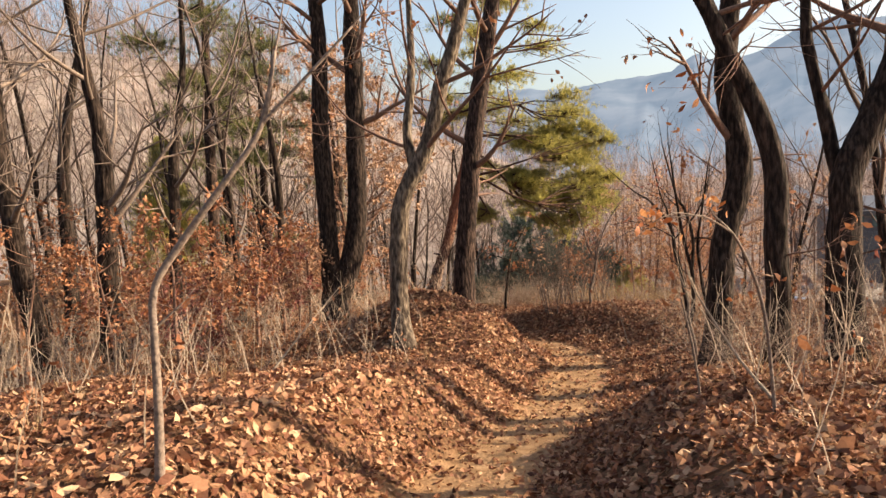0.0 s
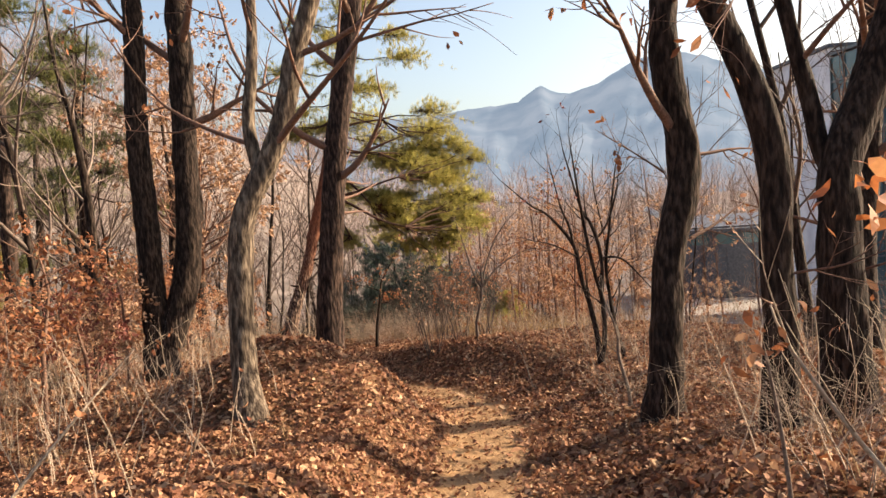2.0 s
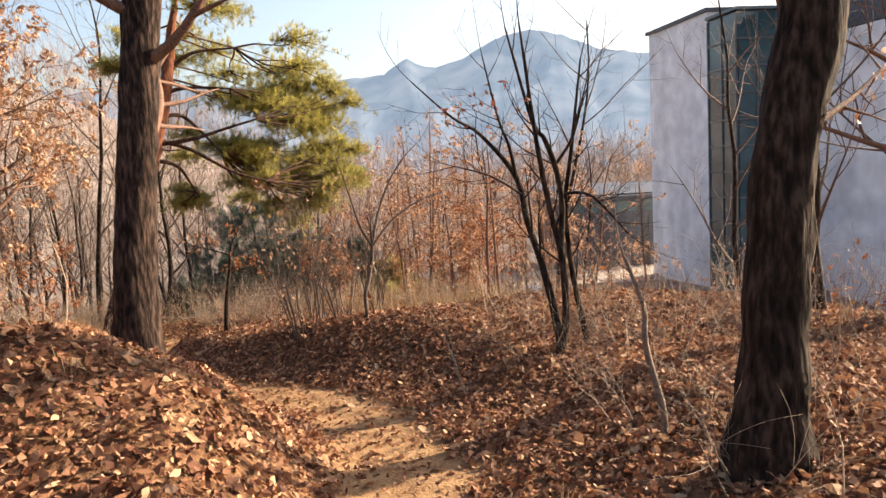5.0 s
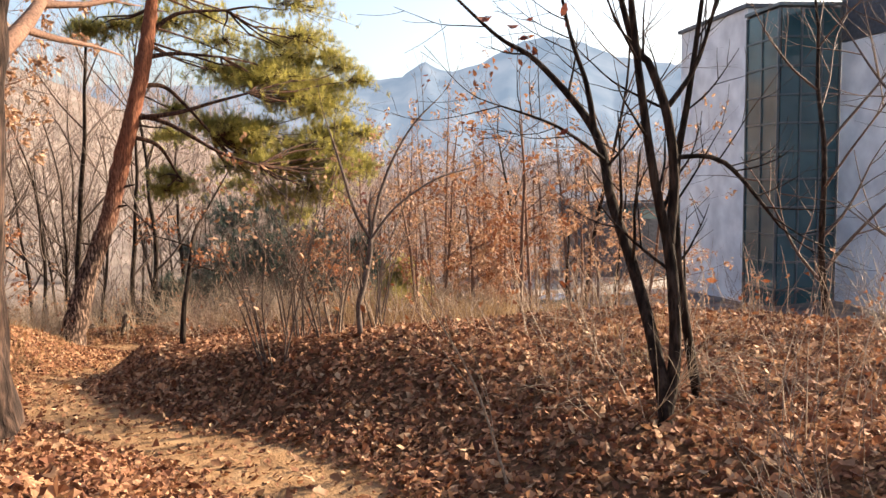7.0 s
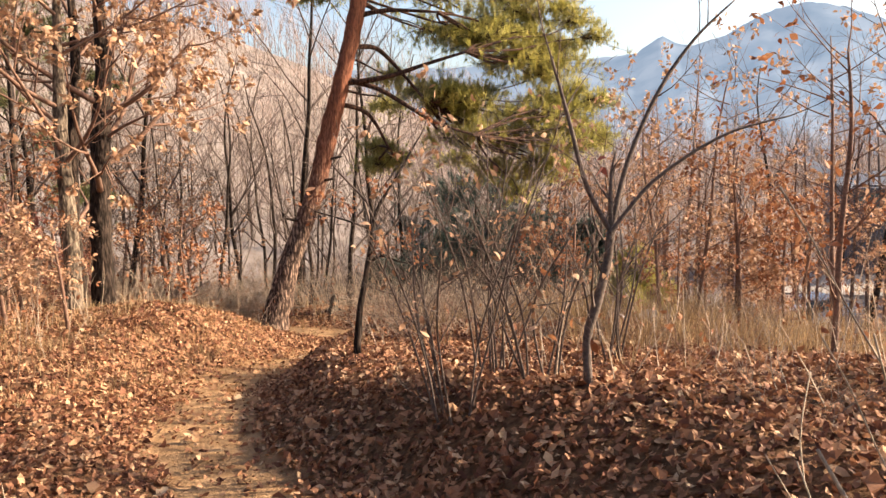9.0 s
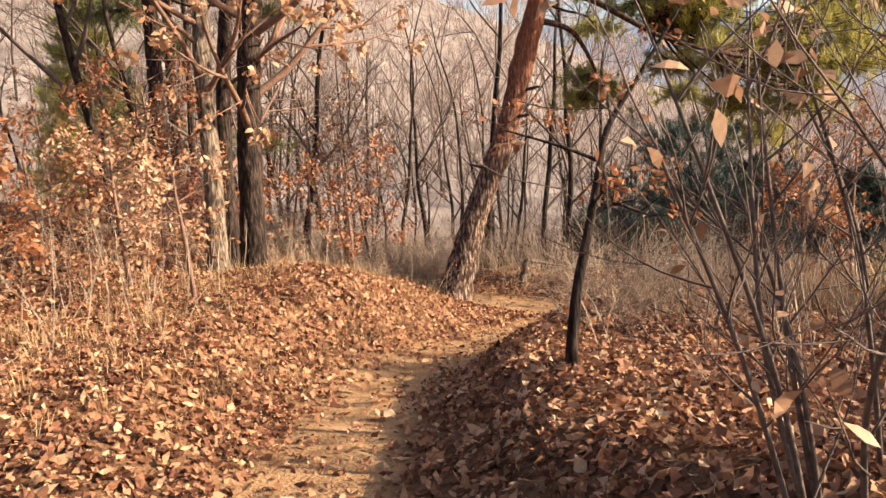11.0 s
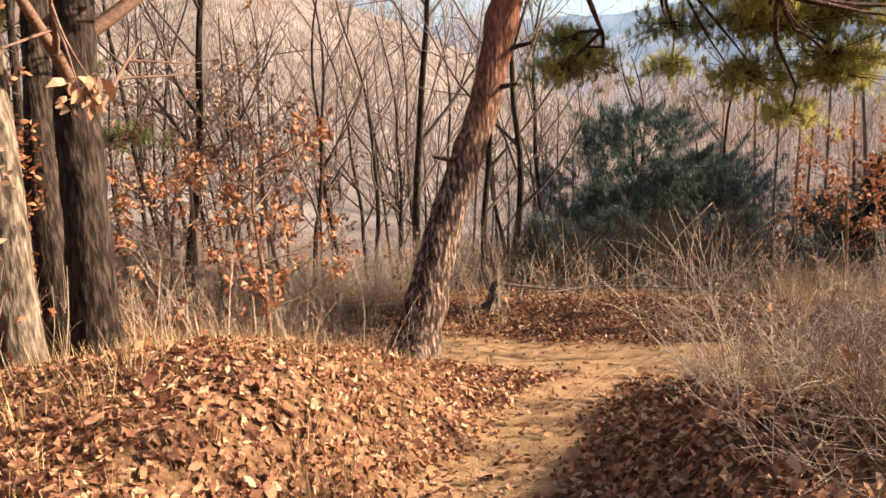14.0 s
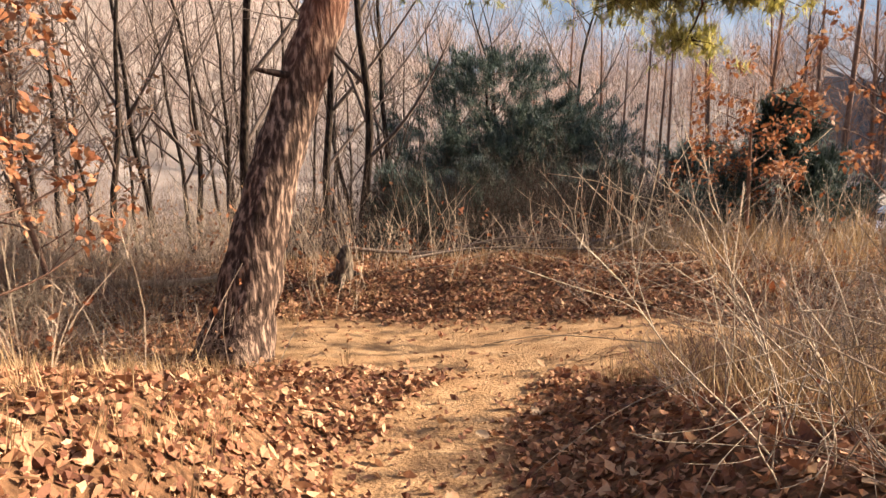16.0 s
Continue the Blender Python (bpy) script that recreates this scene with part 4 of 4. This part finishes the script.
scatter(SPROUT, ((-4.6, 22.0), (-3.5, 22.0), (-4.3, 23.9), (-5.4, 25.6), (-4.4, 26.2), (-2.5, 21.6), (-3.9, 22.8), (-4.2, 25.2), (-2.3, 25.6), (-5.0, 23.4), (5.2, 27.6), (-4.4, 19.5), (-3.0, 17.3), (-5.6, 21), (6.5, 22.8), (-3.5, 15.8),
                 (-2.6, 18.9), (-6.2, 26), (-4.6, 28.5), (-6.6, 18), (5.0, 30.0), (6.4, 22.4), (7.2, 22.7), (9.5, 27.5), (5.8, 31.2), (7.0, 24.2), (8.0, 25.2),
                 (10.2, 29), (7.8, 23.3), (8.9, 26.6), (6.1, 24.9), (11, 31), (6.8, 26.2)) + tuple(spots_in(20, 22, (-7.5, 9.5, -2.7, 18.5), .9, 2.2)), 6)
BRUSH = [brush(90, 1.1, TWIG, "tangle of grey leafless brush"), brush(91, .8, TWIG_RED, "low tangle of brown leafless brush"), brush(92, 1.3, TWIG_PALE, "tangle of pale dry shoots"),
         brush(93, .9, TWIG, "tangle of grey leafless brush")]
scatter(BRUSH, ((2.3, 5.9), (2.6, 6.9), (3.3, 7.2), (5.0, 11.2), (5.6, 12.4), (6.2, 13.6), (1.35, 23.3), (1.6, 24.0), (1.45, 22.5), (1.75, 24.7), (2.6, 24.9), (3.1, 24.2), (3.4, 25.4), (2.2, 25.3), (1.75, 23.2), (2.1, 22.4), (2.5, 23.6), (2.2, 24.6), (1.9, 21.6), (2.9, 22.6)) + tuple(spots_in(11, 30, (-7, 22.5, -3.3, 31), .55, 1.5)) + tuple(spots_in(19, 60, (-6, 26.2, -1.4, 31.5), .45, 1.0)) + tuple(spots_in(12, 30, (2.2, 20, 8, 30), .7, 1.4))
        + tuple(spots_in(13, 40, (-7, 5, -1.5, 20), .7, 1.3)) + tuple(spots_in(14, 34, (2.3, 5, 9, 19), .7, 1.6)) + tuple(spots_in(15, 60, (-10, 30.2, 9, 37), .7, .5)), 7, .6, 1.05)
scatter([larch(86, 7.5), larch(87, 9), larch(88, 6.5)], spots_in(18, 34, (8, 34, 23, 54), 1.5, 0), 13, .8, 1.2)
TALL = [oak_sprout(84, 3.4, LEAF_TAN), oak_sprout(85, 3.0, LEAF_TAN)]
scatter(TALL, ((-3.7, 27.2), (-4.6, 30.4), (-7.0, 28.2), (-6.4, 24.4), (-2.9, 28.6), (7.6, 26.8), (-3.7, 29.4), (8.9, 28.0)) + tuple(spots_in(21, 12, (5.2, 20, 11, 26), .9, 2)), 8, .6, 1.1)
scatter([brush(99, 2.4, TWIG_RED, "tall brown scrub between bare trees", "scrub", "scrub on the far slope"), brush(100, 2.1, TWIG, "tall grey scrub between bare trees", "scrub", "scrub on the far slope")], spots_in(17, 130, (-22, 36, 14, 62), 1.0, 0), 12, .9, 1.5)
# The thicket's shade is put into its colour: near-black bark on all shoots.
THICKET = [brush(94, 1.7, OAK_BARK, "dense thicket, its shade put in as dark bark", "thicket", "dark thicket past the trail"), brush(95, 1.5, OAK_BARK, "dense thicket, its shade put in as dark bark", "thicket", "dark thicket past the trail"), brush(96, 2.0, DARK_PINE_BARK, "dense thicket, its shade put in as dark bark", "thicket", "dark thicket past the trail")]
scatter(THICKET, tuple(spots_in(16, 60, (-1.5, 32.6, 9, 41), .55, .5)) + tuple((1.6 + .62 * (k % 9) + .2 * math.sin(k * 5), 32.3 + .8 * (k // 9) + .3 * math.sin(k * 3)) for k in range(45)), 9, .8, 1.3)
# Low conifers with dark needles, added to thicken the painted shade here.
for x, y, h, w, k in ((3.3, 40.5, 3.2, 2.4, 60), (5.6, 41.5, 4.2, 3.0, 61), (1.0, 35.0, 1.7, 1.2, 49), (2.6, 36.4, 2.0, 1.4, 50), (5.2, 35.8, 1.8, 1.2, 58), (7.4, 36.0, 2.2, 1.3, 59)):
    young_conifer("fir_tree", "low dark conifer added to deepen the thicket's painted shade", x, y, h, w, k, NEEDLE_DARK, True)
scatter([brush(97, .9, TWIG_RED, "brown dry brush beside the trail"), brush(98, .8, SHOOT, "pale straw-like brush beside the trail")],
        ((2.2, 23.0), (2.7, 23.9), (2.5, 24.8), (3.3, 24.9), (3.0, 22.9), (3.6, 23.7), (2.0, 25.5), (3.2, 26.0), (4.0, 25.4), (1.7, 22.2), (-2.2, 26.0), (-2.7, 27.4), (-3.1, 28.6), (1.45, 21.2), (1.75, 21.7), (1.35, 22.0), (1.9, 22.3), (2.3, 21.5), (1.9, 20.8), (2.5, 22.2)), 10, .7, 1.1)


# ---------------------------------------------------------------- far woods, grass and undergrowth
def far_woods():
    rng, tr, tw = random.Random(101), Acc(), Acc()
    n = 0
    while n < 2400:
        y = 72 + 125 * rng.random() ** 1.2
        x = rng.uniform(-1.0, 1.0) * y - 4
        if 20 < x < 60 and 30 < y < 75 or x > 12 and y < 60:
            continue
        z, h = gz(x, y), rng.uniform(3.5, 11) * (.75 + .006 * y)
        r = .014 + .0004 * y
        lean = wander(rng, .1)
        fork = Vector((x + lean.x * h * .4, y + lean.y * h * .4, z + h * rng.uniform(.25, .5)))
        tr.tube([(x, y, z - .3), ((x + fork.x) / 2 + rng.uniform(-.15, .15), y, (z + fork.z) / 2), fork], [r * rng.uniform(.7, 1.3), r * .9, r * .7], 3)
        for k in range(rng.randint(3, 5)):
            a = rng.uniform(0, 6.28)
            d = Vector((math.cos(a) * .5, math.sin(a) * .5, 1)).normalized()
            ln = h * rng.uniform(.35, .6)
            knee = fork + d * ln * .5 + wander(rng, .06 * h)
            end = knee + (d + Vector((0, 0, .5))).normalized() * ln * .5
            tr.tube([fork, knee, end], [r * .6, r * .4, r * .12], 3)
            for _ in range(13):
                p = fork.lerp(knee, rng.random()) if rng.random() < .4 else knee.lerp(end, rng.random())
                tw.needle(p, p + (d * .5 + wander(rng, .8)).normalized() * ln * rng.uniform(.2, .45), r * .4)
        n += 1
    ob = new("far_wood", tr.mesh("far_wood", HAZED_WOOD))
    tagged(ob, "leafless trees over the valley and hillside", "trees", kind="stuff")
    tagged(part("twigwork", tw, HAZED_TWIG, ob, soft=False), kind="stuff")


# Twig colours with the haze of distance put in: paler and greyer than near twigs.
HAZED_TWIG = by_island("far_twig_haze_tint", ((0, (.15, .115, .105)), (.5, (.29, .225, .2)), (.85, (.4, .32, .28)), (1, (.44, .27, .19))), .9, .1)
far_woods()


def thick(x, y):
    """How dense the undergrowth stands, 0 to 1."""
    d = abs(x - table(PATH_X, min(y, 27)))
    k = smooth(1.2, 2.6, d) * (.55 + .45 * bumps(x * .9, y * .9))
    if y > 29.3:
        k = max(k, .8)
    if 7 < y < 21 and x > 1.5:
        k *= .35 + .65 * smooth(4, 6.5, x)
    if y > 19 and x < 0:
        k *= 1.25
    return k * (1 - path_mask(x, y))


def undergrowth():
    rng, st, gr, lf = random.Random(102), Acc(), Acc(), Acc()
    n = 0
    while n < 5200:
        x, y = rng.uniform(-11, 11), rng.uniform(2, 40)
        if rng.random() > thick(x, y):
            continue
        n += 1
        p = Vector((x, y, gz(x, y) - .02))
        h = rng.uniform(.3, 1.0) * (.8 if y > 31 and x > 0 else 1.5 if y > 29.5 else 1)
        d = (wander(rng, .45) + Vector((0, 0, 1))).normalized()
        q = p + d * h * .5
        e = q + (d + wander(rng, .4)).normalized() * h * .5
        st.tube([p, q, e], [.005, .004, .0018], 3)
        for k in range(5):
            t = rng.uniform(.3, 1)
            o = p.lerp(e, t)
            st.blade(o, o + (d + wander(rng, .9)).normalized() * h * rng.uniform(.2, .45), .0022)
            if rng.random() < .3:
                lf.leaf(o + wander(rng, .1), wander(rng, 1), wander(rng, 1), rng.uniform(.05, .1))
    n = 0
    while n < 3500:
        x, y = rng.uniform(-9, 10), rng.uniform(1.5, 34)
        if n > 1500:
            x, y = rng.uniform(-3.4, -.7), rng.uniform(18.5, 27)
        if n > 2000:
            x, y = rng.uniform(1.6, 4.8), rng.uniform(22.2, 26.6)
        if n > 2500:
            x, y = rng.uniform(3.6, 10), rng.uniform(19, 33)
        if rng.random() > thick(x, y) * 1.1 * (1.2 if y > 17 else .5) and (n < 1500 or path_mask(x, y) > .1):
            continue
        n += 1
        p = Vector((x, y, gz(x, y) - .02))
        h = rng.uniform(.12, .34) * (2.1 if n > 2500 else 1.2 if n > 2000 else .65 if n > 1500 else 1)
        for k in range(16):
            a, o = rng.uniform(0, 6.28), rng.uniform(0, .12)
            b = p + Vector((o * math.cos(a), o * math.sin(a), 0))
            gr.blade(b, b + Vector((math.cos(a) * rng.uniform(.1, .8), math.sin(a) * rng.uniform(.1, .8), 1)).normalized() * h * rng.uniform(.6, 1.2), .0028)
    tagged(new("undergrowth", st.mesh("undergrowth", SHOOT, False)), "thin dry shoots and brambles over the forest floor", "undergrowth", kind="stuff")
    tagged(new("undergrowth_foliage", lf.mesh("undergrowth_foliage", LEAF_RUST, False)), "withered leaves caught in dry shoots", "leaves", kind="stuff")
    tagged(new("dry_grass", gr.mesh("dry_grass", GRASS, False)), "tufts of straw-coloured dry grass", "grass", kind="stuff")


undergrowth()


# ---------------------------------------------------------------- leaf litter
def lobed_leaf(size, seed):
    """One curled oak leaf with a wavy edge, lying flat."""
    rng, acc = random.Random(seed), Acc()
    n = 6
    spine, left, right = [], [], []
    for i in range(n + 1):
        t = i / n
        w = size * .30 * math.sin(math.pi * min(t * .92 + .04, 1)) ** .8 * (1 + (.28 if i % 2 else -.2))
        c = .10 * size * math.sin(t * 3 + seed)
        spine.append(Vector((size * (t - .5), 0, c)))
        left.append(Vector((size * (t - .5), w, c + w * rng.uniform(.1, .6))))
        right.append(Vector((size * (t - .5), -w, c + w * rng.uniform(.1, .6))))
    acc.v = left + spine + right
    for i in range(n):
        acc.f += [(i, i + n + 1, i + n + 2, i + 1), (i + n + 1, i + 2 * n + 2, i + 2 * n + 3, i + n + 2)]
    return acc


def litter():
    rg = np.random.default_rng(7)
    total = 560000
    x = rg.uniform(-7, 8.5, total)
    y = rg.uniform(.6, 36, total)
    d = np.abs(x - table(PATH_X, np.minimum(y, 27)))
    keep = (1 - (.86 + .1 * smooth(25, 27, y)) * path_mask(x, y)) * (1 - .72 * smooth(3.2, 7, d)) * (1 - .45 * smooth(20, 34, y))
    keep *= .78 + .22 * np.clip(bumps(x * 1.3, y * 1.3) + .4, 0, 1)
    ok = rg.random(total) < keep
    x, y = x[ok], y[ok]
    n = len(x)
    z = ground(x, y) - .025 * path_mask(x, y) + rg.uniform(.0, .045, n) * (1 - .7 * path_mask(x, y))
    e = .04
    sx, sy = (ground(x + e, y) - ground(x - e, y)) / (2 * e), (ground(x, y + e) - ground(x, y - e)) / (2 * e)
    nrm = np.stack([-sx, -sy, np.ones(n)], -1) + rg.normal(0, .7, (n, 3)) * [1, 1, .3]
    nrm /= np.linalg.norm(nrm, axis=1)[:, None]
    yaw = rg.uniform(0, 2 * np.pi, n)
    a = np.stack([np.cos(yaw), np.sin(yaw), np.zeros(n)], -1)
    a -= nrm * (a * nrm).sum(1)[:, None]
    a /= np.linalg.norm(a, axis=1)[:, None]
    s = np.cross(nrm, a)
    L = rg.gamma(9, .0072, n)[:, None]
    W = L * rg.uniform(.16, .3, n)[:, None]
    j = rg.uniform(.45, 1.15, (4, n, 1))
    curl = L * rg.uniform(-.2, .42, n)[:, None]
    o = np.stack([x, y, z], -1)
    v = np.stack([o - a * L * .5 + nrm * curl * .6, o - a * L * .15 + s * W * j[0] + nrm * curl * .9, o + a * L * .22 + s * W * j[1] + nrm * curl * .3, o + a * L * .5 + nrm * curl,
                  o + a * L * .18 - s * W * j[2] + nrm * curl * .6, o - a * L * .12 - s * W * j[3] - nrm * curl * .2], 1).reshape(-1, 3)
    b = (np.arange(n) * 6)[:, None]
    quads = b + [[1, 2, 4, 5]]
    tris = np.concatenate([b + [[0, 1, 5]], b + [[2, 3, 4]]])
    me = bpy.data.meshes.new("leaf_litter")
    me.from_pydata(v.tolist(), [], quads.tolist() + tris.tolist())
    me.materials.append(LEAF_LITTER)
    bed = tagged(new("leaf_litter", me), "thick carpet of curled brown oak leaves", "leaves", kind="stuff")
    rng = random.Random(17)
    shapes = [lobed_leaf(.075 + .009 * k, k).mesh("fallen_leaf", LEAF_SINGLE) for k in range(6)]
    made = 0
    while made < 280:
        u, w = rng.uniform(-2.6, 3.6), rng.uniform(2.5, 26.5)
        if abs(u - table(PATH_X, w)) > 1.9:
            continue
        ob = new("fallen_leaf", shapes[made % 6])
        ob.matrix_basis = pose(u, w, gz(u, w) + .022, rng.uniform(-38, 38), rng.uniform(-38, 38), rng.uniform(0, 360))
        ob.parent = bed
        made += 1


litter()


# ---------------------------------------------------------------- buildings and road
def office_building():
    root = thing("building", "white panelled building with a teal glass corner bay", "building", (33.34, 46.43, -9))
    root.rotation_euler = (0, 0, math.atan2(-.18623, .98251))
    top = 18.2

    def bit(name, x, y, z, sx, sy, sz, material, parent=root, label=""):
        return part(name, Acc().box(pose(x, y, z), sx, sy, sz), material, parent, label, False)

    bit("wall", 9, 4.22, -1, 17.9, 8.42, top + 1, WALL_WHITE)
    bit("wall", 12.4, -8.85, -1, 17.2, 11, 16.6, WALL_WHITE)
    bit("parapet", 12.4, -8.85, 15.65, 17.3, 11.1, 2.5, WALL_DARK, root, "dark metal parapet band")
    bit("roof", 9, 4.22, top + .02, 18.3, 8.8, .22, WALL_DARK, root, "thin dark roof edge")
    bit("wall", 1.92, -1.65, -1, 3.5, 3.1, top + .4, WALL_DARK, root, "dark core behind the glazing")
    bit("roof", 1.9, -1.65, top - .55, 3.9, 3.5, .18, METAL_GREY)
    rows, h = 11, 1.57
    for j in range(rows):
        for i in range(2):
            p = bit("window_pane", .1, -3.3 + .85 + 1.6 * i, .35 + h * j, .05, 1.5, h - .12, GLASS)
        for i in range(3):
            bit("window_pane", .75 + 1.22 * i, -3.28, .35 + h * j, 1.12, .05, h - .12, GLASS)
        bit("mullion", .06, -1.65, .24 + h * j, .12, 3.3, .11, METAL_GREY)
        bit("mullion", 1.9, -3.32, .24 + h * j, 3.75, .12, .11, METAL_GREY)
    for y in (-3.26, -1.68, -.06):
        bit("mullion", .05, y, .2, .12, .1, 17.3, METAL_GREY)
    for x in (1.36, 2.58, 3.7):
        bit("mullion", x, -3.33, .2, .1, .12, 17.3, METAL_GREY)


office_building()


def low_building():
    root = thing("building", "low dark building with a pale sheet roof", "building", (33.0, 65.0, -10))
    root.rotation_euler = (0, 0, radians(-18))
    part("wall", Acc().box(pose(3.5, 0, 0), 10, 7, 7.4), WALL_DARK, root, soft=False)
    part("roof", Acc().box(pose(3.7, -.2, 7.42, 7, 0, 0), 10.6, 7.6, .25), WALL_DARK, root, soft=False)
    part("gable_edge", Acc().box(pose(-2.6, -3.6, 8.1, 0, 33, 0), 3.8, .5, .45), ROOF_PALE, root, "pale slanting roof edge", False)
    for k in range(4):
        part("window", Acc().box(pose(.2 + 2.2 * k, -3.52, 5.9), 1.6, .08, .9), GLASS, root, soft=False)
    for k in range(5):
        part("wall_panel", Acc().box(pose(-.6 + 2.0 * k, -3.54, .3), 1.9, .06, 5.2), WALL_DARK, root, soft=False)


low_building()
ROAD = noisy("pale_concrete", (.26, .23, .20), (.38, .34, .30), .8, .9, 20, .2)
acc = Acc().box(pose(32, 57, -9.6, 0, 0, -20), 15, 8, .95)
tagged(new("road", acc.mesh("road", ROAD, False)), "pale concrete yard below the slope", "road", kind="structure")
acc = Acc().box(pose(22.5, 47, -9.3, 0, 0, -38), 11, 9, .95)
tagged(new("pavement", acc.mesh("pavement", ROAD, False)), "pale parking ground below the slope", "pavement", kind="structure")


def car(name, label, x, y, z, turn, paint):
    root = thing(name, label, "car", (x, y, z))
    root.rotation_euler = (0, 0, radians(turn))
    body = Acc()
    for sec in ((-2.15, .55, .78), (-2.1, .5, .95), (-1.3, .45, 1.0), (1.0, .42, .98), (1.9, .45, .86), (2.15, .52, .7)):
        for yy, zz in ((-.82, .3), (-.88, sec[1]), (-.82, sec[2]), (.82, sec[2]), (.88, sec[1]), (.82, .3)):
            body.v.append(Vector((sec[0], yy, zz)))
    for i in range(5):
        for k in range(6):
            a, b = i * 6 + k, i * 6 + (k + 1) % 6
            body.f.append((a, b, b + 6, a + 6))
    body.f += [tuple(range(5, -1, -1)), tuple(range(30, 36))]
    part("body", body, paint, root, soft=False)
    cab = Acc()
    for xx, yy, zz in ((-1.9, .76, .98), (1.0, .76, .98), (.35, .6, 1.45), (-1.4, .6, 1.45)):
        cab.v += [Vector((xx, -yy, zz)), Vector((xx, yy, zz))]
    cab.f += [(0, 2, 4, 6), (1, 7, 5, 3), (2, 3, 5, 4), (0, 6, 7, 1)]
    part("window", cab, GLASS, root, soft=False)
    part("roof", Acc().box(pose(-.52, 0, 1.45), 1.85, 1.25, .05), paint, root, soft=False)
    for wx in (-1.3, 1.3):
        for wy in (-.8, .8):
            part("wheel", Acc().tube([(wx, wy - .1, .31), (wx, wy + .1, .31)], [.31, .31], 16), RUBBER, root)
    return root


RUBBER = noisy("black_rubber", (.012, .012, .012), (.03, .03, .03), 9, .8)
PAINT_WHITE = noisy("white_car_paint", (.70, .71, .73), (.76, .77, .79), 1, .25, 4, .01, spec=.6)
PAINT_BLUE = noisy("pale_blue_car_paint", (.40, .5, .62), (.46, .55, .66), 1, .25, 4, .01, spec=.6)
car("car", "white car parked below the slope", 17.8, 43.5, -8.33, 35, PAINT_WHITE)
car("car", "pale blue car parked below the slope", 20.5, 45.8, -8.33, 35, PAINT_BLUE)


# ---------------------------------------------------------------- small things on the ground
def fallen_branch(label, pts, r, seed, material=TWIG, twigs=5):
    rng, acc, tips = random.Random(seed), Acc(), []
    root = thing("fallen_branch", label, "branch", pts[0])
    inv = Vector(pts[0])
    ps = [Vector(p) - inv for p in pts]
    part("branch", acc.tube(ps, [r * (1 - .7 * i / (len(ps) - 1)) for i in range(len(ps))], 7, .1, seed, .12), material, root)
    tw = Acc()
    for k in range(twigs):
        t = (.2 + .75 * k / twigs) * (len(ps) - 1)
        i = int(t)
        grow(tw, ps[i].lerp(ps[i + 1], t - i), (ps[i + 1] - ps[i]).normalized() * .6 + wander(rng, .7) + Vector((0, 0, .2)), .6, r * .35, 1, rng, tips, .03, 3, .6, 4)
    tagged(part("twigwork", tw, material, root), kind="stuff")


def on(x, y, up=.05):
    return (x, y, gz(x, y) + up)


fallen_branch("dead branch lying along the trail's far edge", (on(.6, 30.6, .12), on(1.6, 30.8, .2), on(2.8, 30.4, .16), on(4.0, 29.9, .06)), .022, 121, TWIG)
fallen_branch("grey dead branch lying past the crossing trail", (on(-.2, 31.3, .25), on(1.0, 31.2, .15), on(2.2, 31.0, .3), on(3.2, 30.9, .1)), .03, 122)
fallen_branch("dead branch lying past the crossing trail", (on(3.0, 31.2, .1), on(4.2, 30.7, .35), on(5.2, 30.0, .15)), .03, 123)
fallen_branch("pale broken log lying behind the leaning pine", (on(-3.3, 30.3, .12), on(-2.2, 30.2, .14), on(-.9, 30.1, .16)), .07, 124, TWIG_PALE, 2)
fallen_branch("bent dead shoot leaning over the leafy bank", ((2.1, 5.1, gz(2.1, 5.1)), (1.95, 5.35, .05), (1.75, 5.55, .45), (1.7, 5.6, .62)), .012, 125, TWIG_PALE, 3)
fallen_branch("pale dead shoots arching over the leaves", ((3.0, 13.2, gz(3.0, 13.2)), (2.85, 13.3, -1.1), (2.6, 13.4, -.6)), .01, 126, TWIG_PALE, 3)
fallen_branch("thin dead stick on the bank", ((-1.6, 7.2, gz(-1.6, 7.2)), (-1.3, 7.5, -.05), (-1.0, 7.9, .3)), .012, 127, TWIG_PALE, 3)


def stump(x, y, seed):
    z = gz(x, y)
    root = thing("tree_stump", "weathered broken stump beside the leaning pine", "stump", (x, y, z))
    part("trunk", Acc().tube([(0, 0, -.1), (.01, 0, .12), (.03, .02, .3), (.05, .02, .42)], [.14, .11, .09, .035], 12, .25, seed, .05), OAK_PALE, root)
    for k in range(3):
        a = k * 2.1 + .4
        part("root", Acc().tube([(.05 * math.cos(a), .05 * math.sin(a), .1), (.2 * math.cos(a), .2 * math.sin(a), .02), (.34 * math.cos(a), .34 * math.sin(a), -.05)], [.05, .035, .015], 7), OAK_PALE, root)


stump(-.2, 29.9, 131)
for k, (x, y, s) in enumerate(((5.1, 22.3, .16), (4.6, 22.0, .1), (5.5, 22.7, .12))):
    acc = Acc().lump((0, 0, 0), (s, s * .8, s * .6), k + 3)
    ob = new("stone", acc.mesh("stone", STONE))
    ob.location = (x, y, gz(x, y) + s * .35)
    tagged(ob, "pale stone among dead leaves", "stone")
DIRT = noisy("bare_earth", (.30, .165, .08), (.45, .27, .14), 4, .95, 50, .6)
acc = Acc().lump((0, 0, 0), (1.0, .8, .75), 11, 10, 18)
ob = new("earth_mound", acc.mesh("earth_mound", DIRT))
ob.location = (-7.4, 29.0, gz(-7.4, 29.0) + .35)
tagged(ob, "sunlit mound of bare orange earth among trees", "mound")
